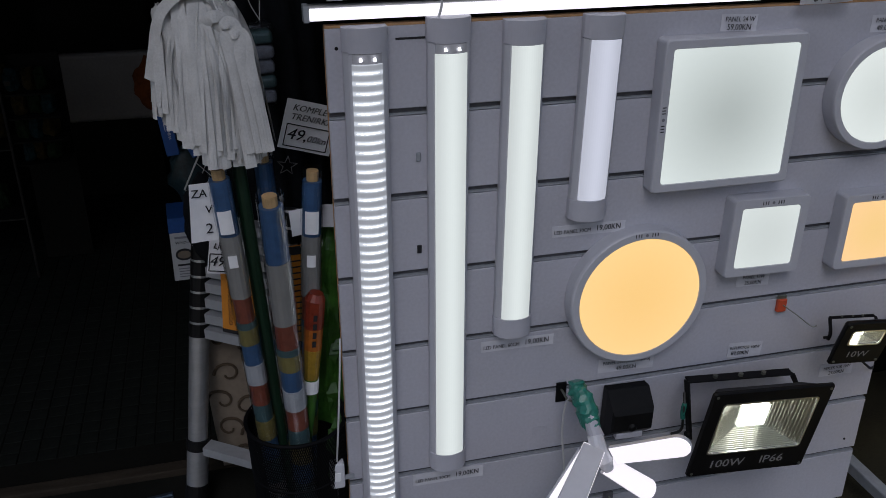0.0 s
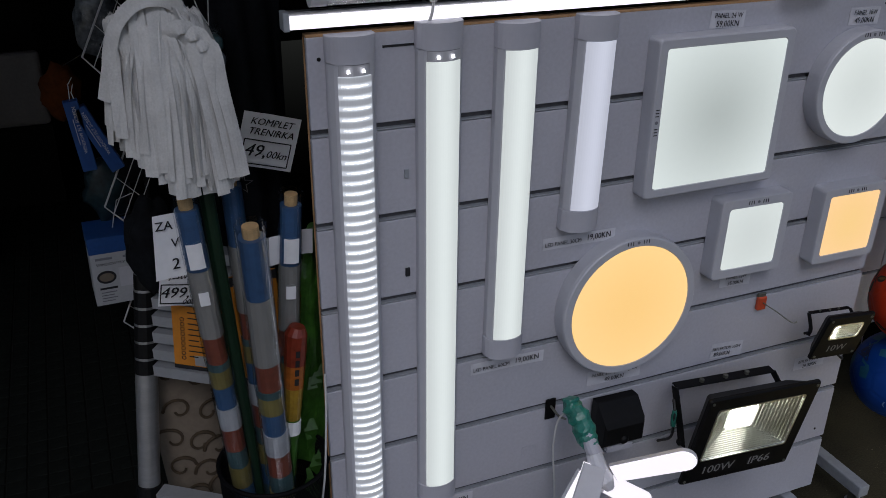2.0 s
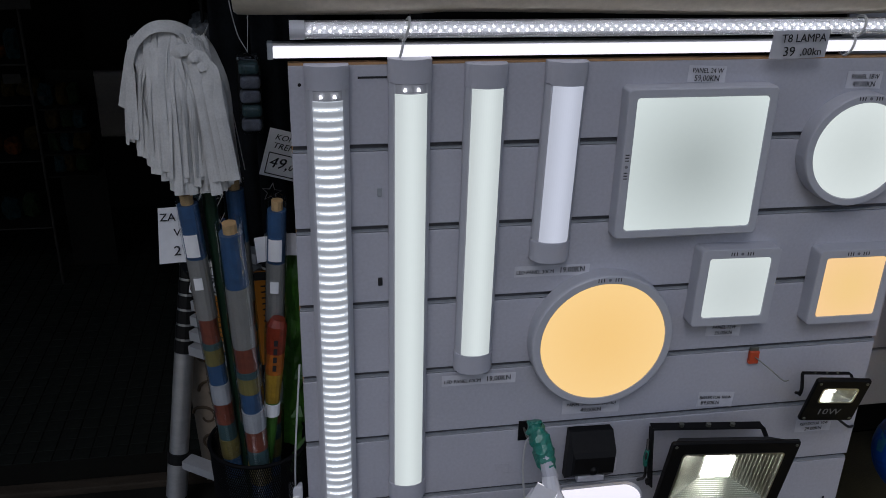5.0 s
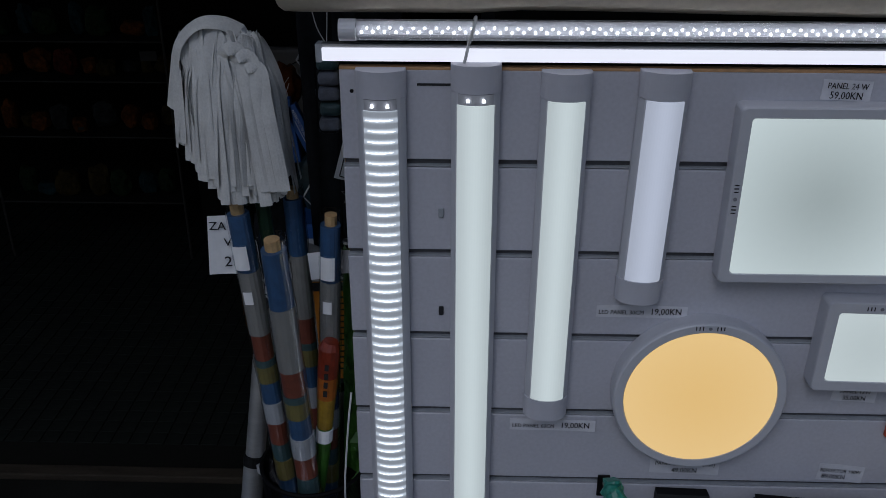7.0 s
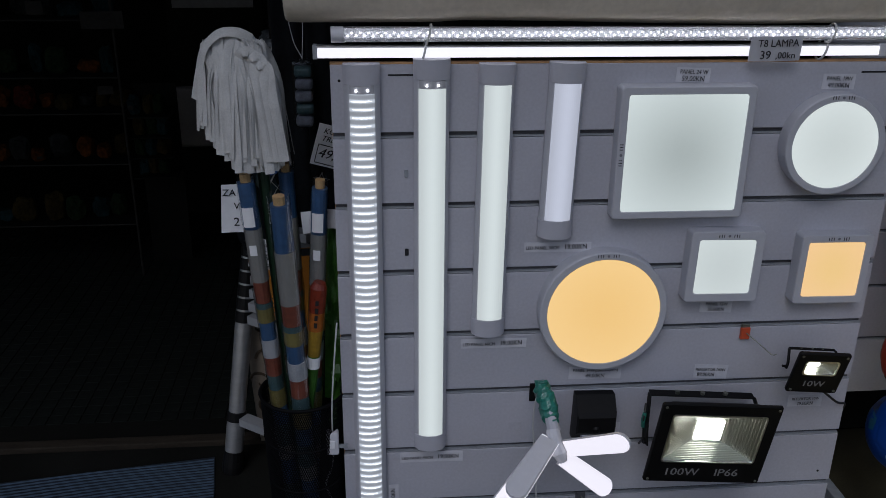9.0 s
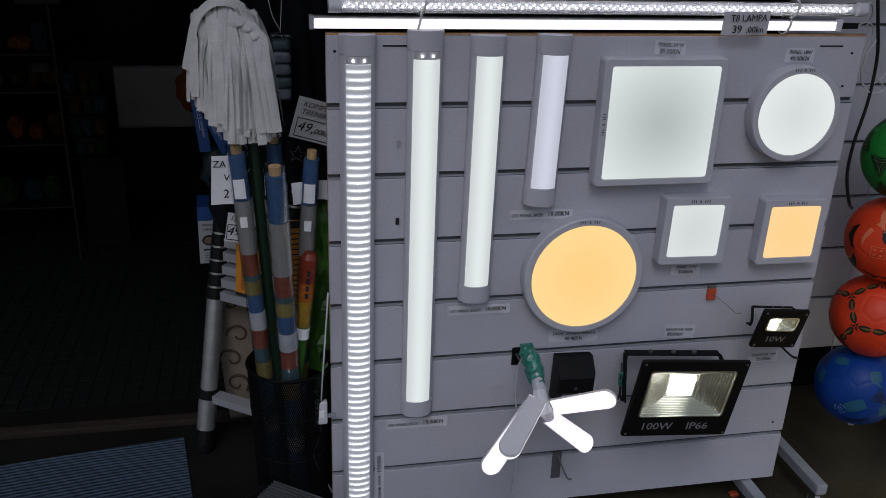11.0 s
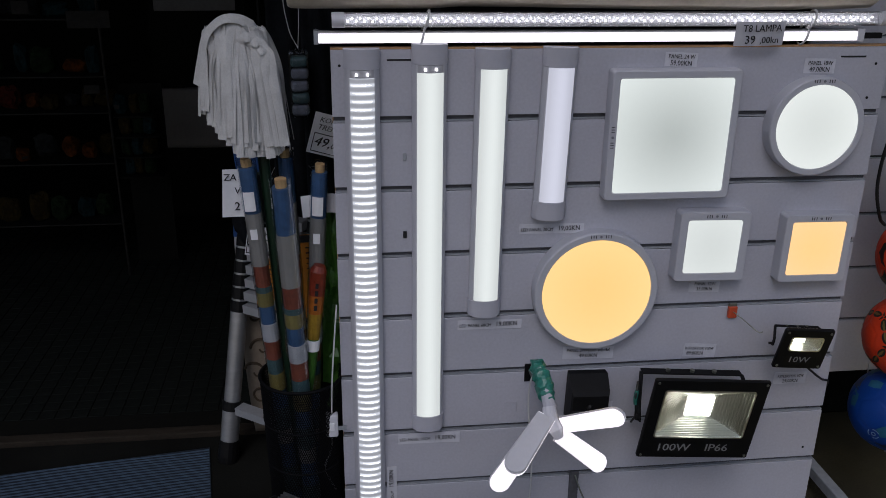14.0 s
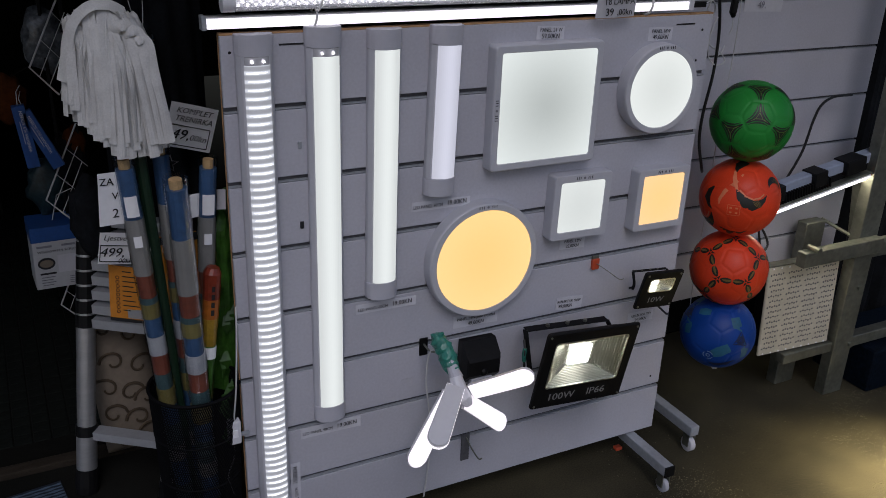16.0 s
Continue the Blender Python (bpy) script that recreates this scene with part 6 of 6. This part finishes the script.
part("lid", box(-0.0765, 0.0765, -0.002, 0.132, 0.1615, 0.211, 0.0015, 1), BLUE_C, bx, "blue carton lid")
part("picture", lofted([[(-0.038 + 0.026 * math.cos(t), y, 0.088 + 0.020 * math.sin(t)) for t in np.linspace(0, 2 * math.pi, 24, False)] for y in (-0.0015, -0.0005)]), INK, bx, "round dark picture")
part("picture", lofted([[(-0.038 + 0.020 * math.cos(t), y, 0.088 + 0.013 * math.sin(t)) for t in np.linspace(0, 2 * math.pi, 24, False)] for y in (-0.0024, -0.0016)]), BEIGE, bx, "round pale picture")
part("panel", box(-0.004, 0.062, -0.0016, -0.0006, 0.052, 0.112), PAPER_G, bx, "grey printed panel")
text("WINDOW FLY SCREEN", 0.0118, INK, bx, pose(0, -0.0012, 0.128) @ FACE)
for x0, w in ((-0.062, 0.045), (0.012, 0.040)):
    part("text_bar", box(x0, x0 + w, -0.0016, -0.0006, 0.142, 0.149), INK_L, bx)
part("text_bar", box(-0.060, -0.012, -0.0016, -0.0006, 0.050, 0.056), INK, bx)
for k in range(4):
    part("text_bar", box(-0.058, -0.024 + 0.008 * (k % 2), -0.0016, -0.0006, 0.012 + k * 0.009, 0.0145 + k * 0.009), INK_L, bx)
    part("text_bar", box(0.026, 0.058, -0.0016, -0.0006, 0.012 + k * 0.007, 0.014 + k * 0.007), INK_L, bx)
part("hook", tube([(0, 0.06, 0.211), (0.02, 0.04, 0.30), (0.06, 0.0, 0.33)], 0.0015, 5), CABLE_W, bx)
for k, (x, z, s, m_) in enumerate(((-0.163, 0.915, 0.050, GOODS_ORANGE), (0.006, 0.763, 0.034, GOODS_ORANGE), (-0.043, 1.089, 0.062, FILM_G), (-0.092, 0.622, 0.062, TEAL_D), (-0.016, 0.709, 0.055, CLOTH_D))):
    b = thing("goods_bag", pose(x, 2.66, z), ("dim orange" if m_ is GOODS_ORANGE else "dull") + " plastic bag of goods hanging on the rack", "bag", "bags on the rack")
    bm = bmesh.new()
    bmesh.ops.create_icosphere(bm, subdivisions=3, radius=1)
    for v in bm.verts:
        n_ = 1 + 0.35 * noise.noise(v.co * 2.1 + Vector((k, 0, 0)))
        v.co = Vector((v.co.x * s * n_, v.co.y * 0.03 * n_, v.co.z * s * 1.5 * n_))
    part("bag", bm, m_, b, smooth=True)
    part("hook", tube([(0, 0, s * 1.2), (-0.05 - x, -0.01, s * 1.2 + 0.06)], 0.0015, 5), BLACK, b)

# ---- dark rug beside the leaning things, woven mat, housing on the floor ----
wm = thing("woven_mat", pose(-0.66, 1.535, 0.091, 0, 0, 8), "blue and white woven plastic mat on the entrance step", "mat")
part("weave", box(-0.5, 0.5, -0.26, 0.20, 0.0, 0.003), MAT_DK, wm, "navy woven ground")
for k in range(34):
    y = -0.255 + k * 0.0135
    bm = bmesh.new()
    n = 140
    quads = []
    for j in range(n + 1):
        x = -0.498 + 0.996 * j / n
        h = 0.0042
        w = 0.0016 + 0.0022 * (0.5 + 0.5 * math.sin(j * 1.3 + k * 1.6))
        y = -0.255 + k * 0.0135 + 0.0035 * math.sin(x * 9 + 0.2 * k)
        quads.append([bm.verts.new((x, y - w, h)), bm.verts.new((x, y + w, h)), bm.verts.new((x, y + w, 0.0015)), bm.verts.new((x, y - w, 0.0015))])
    for a, b in zip(quads, quads[1:]):
        for i in range(4):
            bm.faces.new((a[i], a[(i + 1) % 4], b[(i + 1) % 4], b[i]))
    part("band", bm, MAT_LT, wm, "pale woven band")
hs = thing("finned_housing", pose(0.067, 1.113, 0.0, 0, 0, -36.9), "grey ribbed aluminium lamp housing standing before the board", "lamp housing")
part("block", box(-0.11, 0.11, -0.13, 0.13, 0.0905, 0.284, 0.003, 1), GREY_PAINT, hs)
fin = part("fin", box(-0.109, 0.109, -0.002, 0.002, 0.2845, 0.302), ALU, hs, m=pose(0, -0.126, 0))
for k in range(1, 26):
    again(fin, "fin", pose(0, -0.126 + 0.0101 * k, 0), hs)
part("handle", tube(smooth_path([(-0.11, 0.10, 0.25), (-0.14, 0.13, 0.27), (-0.14, 0.0, 0.27), (-0.11, -0.05, 0.25)], 5), 0.008, 8), BLACK_P, hs, "black bracket")

# ---- inside the dark shop ----
gx = thing("pale_bench", pose(-0.46, 4.0, 0.075), "pale grey bench panel far inside the dark shop", "bench")
# A pale panel whose colour is darkened to sit in the unlit shop.
part("panel", box(-0.215, 0.21, 0, 0.05, 0.35, 0.655, 0.02, 3), mat("shaded_pale_panel", (0.15, 0.14, 0.13), 0.6, var=0.15, scale=6), gx)
part("plinth", box(-0.215, 0.21, 0.01, 0.05, 0.0, 0.349), DARK, gx)
lb_ = thing("light_box", pose(-0.52, 4.5, 1.10), "pale paper on a dark shelf far inside the shop", "paper")
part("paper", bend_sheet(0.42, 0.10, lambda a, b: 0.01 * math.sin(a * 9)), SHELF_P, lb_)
part("stand", box(-0.25, 0.25, 0.03, 0.06, -1.025, 0.06), DARK, lb_, "stand coloured near black as unlit")
sh = thing("goods_shelf", pose(-1.05, 3.2, 0.075), "wire shelf unit with goods inside the shop, coloured dark as unlit", "shelf")
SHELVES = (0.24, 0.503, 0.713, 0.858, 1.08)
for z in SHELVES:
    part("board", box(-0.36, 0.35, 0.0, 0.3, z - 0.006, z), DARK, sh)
    part("edge_wire", tube([(-0.36, -0.004, z - 0.002), (0.35, -0.004, z - 0.002)], 0.0032, 6), SHELF_W, sh, "pale metal edge wire, coloured dark as unlit")
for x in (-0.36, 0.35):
    part("post", tube([(x, -0.004, 0.0), (x, -0.004, 1.55)], 0.005, 8), SHELF_W, sh, "pale metal post, coloured dark as unlit")
# Packet colours cut close to black in place of the shop's missing light.
GOODS = [mat("shaded_" + n, c, 0.85, spec=0.08, var=0.6, scale=22, bump=0.5) for n, c in (("orange", (0.050, 0.014, 0.002)), ("green", (0.006, 0.013, 0.005)), ("red", (0.036, 0.005, 0.003)), ("teal", (0.005, 0.015, 0.017)), ("ochre", (0.018, 0.012, 0.003)), ("smoke", (0.010, 0.011, 0.011)))]
WORDS = ("orange", "green", "red", "teal", "ochre", "grey")
rng = random.Random(12)


def goods(x, y, z, w, h, k):
    """A crumpled packet standing at x, y, z."""
    g = thing("goods_packet", pose(x, y, z, 0, 0, rng.uniform(-25, 25)), "dim " + WORDS[k] + " crumpled packet of goods in the unlit shop", "packet", "packets in the shop")
    bm = bmesh.new()
    bmesh.ops.create_icosphere(bm, subdivisions=3, radius=1)
    seed = Vector((rng.uniform(0, 9), rng.uniform(0, 9), 0))
    for v in bm.verts:
        c = v.co
        q = 1 + 0.30 * noise.noise(c * 1.7 + seed) + 0.12 * noise.noise(c * 5 + seed)
        v.co = Vector((math.copysign(abs(c.x) ** 0.7, c.x) * w / 2 * q, c.y * 0.035 * q, max(0.0, h / 2 + math.copysign(abs(c.z) ** 0.7, c.z) * h / 2 * q)))
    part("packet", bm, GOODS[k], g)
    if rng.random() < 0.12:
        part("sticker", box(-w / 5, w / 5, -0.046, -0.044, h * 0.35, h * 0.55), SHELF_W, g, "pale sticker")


for z, kinds in zip(SHELVES, ((1, 4, 3), (0, 5, 4, 0), (0, 2, 5, 0, 4), (3, 2, 1, 4, 3, 0, 0), (5, 3, 5))):
    x = -0.33
    while x < 0.28:
        w = rng.uniform(0.04, 0.10)
        goods(-1.05 + x + w / 2, 3.26 + rng.uniform(0, 0.08), 0.0755 + z, w, rng.uniform(0.05, 0.12), rng.choice(kinds))
        x += w * rng.uniform(0.9, 1.5)
for k in range(12):
    goods(-0.655 + 0.045 * (k % 3) + rng.uniform(-0.01, 0.01), 3.24, 0.52 + 0.085 * (k // 3), 0.05, 0.08, (3, 1, 4)[(k * 5 + k // 3) % 3])
cr = thing("goods_rack", pose(-0.61, 3.30, 0.075), "narrow rack of teal bottles inside the shop, coloured dark as unlit", "rack")
for z in (0.44, 0.525, 0.61, 0.695):
    part("shelf", box(-0.08, 0.09, -0.10, 0.06, z - 0.006, z + 0.0005), DARK, cr)
part("back", box(-0.08, 0.09, 0.0605, 0.075, 0.0, 0.8), DARK, cr)
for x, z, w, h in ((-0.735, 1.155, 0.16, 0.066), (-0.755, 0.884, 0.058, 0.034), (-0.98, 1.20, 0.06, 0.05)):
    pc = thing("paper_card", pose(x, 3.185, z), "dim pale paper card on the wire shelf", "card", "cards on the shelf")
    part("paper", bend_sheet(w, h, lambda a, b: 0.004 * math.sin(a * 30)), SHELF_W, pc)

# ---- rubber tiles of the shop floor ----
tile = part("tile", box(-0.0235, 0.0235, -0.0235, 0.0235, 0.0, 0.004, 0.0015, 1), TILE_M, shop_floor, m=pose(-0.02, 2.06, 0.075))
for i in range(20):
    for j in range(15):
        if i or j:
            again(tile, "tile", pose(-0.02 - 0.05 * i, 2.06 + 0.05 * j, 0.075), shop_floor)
bm = bmesh.new()
vs, fs = [], []
for i in range(36):
    for j in range(46):
        if i < 20 and j < 15:
            continue
        x, y = -0.02 - 0.05 * i, 2.06 + 0.05 * j
        k = len(vs)
        vs += [(x - 0.0235, y - 0.0235, 0.0752), (x + 0.0235, y - 0.0235, 0.0752), (x + 0.0235, y + 0.0235, 0.0752), (x - 0.0235, y + 0.0235, 0.0752), (x - 0.022, y - 0.022, 0.079), (x + 0.022, y - 0.022, 0.079), (x + 0.022, y + 0.022, 0.079), (x - 0.022, y + 0.022, 0.079)]
        fs += [(k + 4, k + 5, k + 6, k + 7), (k, k + 1, k + 5, k + 4), (k + 1, k + 2, k + 6, k + 5), (k + 2, k + 3, k + 7, k + 6), (k + 3, k, k + 4, k + 7)]
bm.free()
me = bpy.data.meshes.new("tile_field")
me.from_pydata(vs, [], fs)
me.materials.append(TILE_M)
far = new("tile_field", me)
far.parent = shop_floor
tagged(far, kind="stuff")
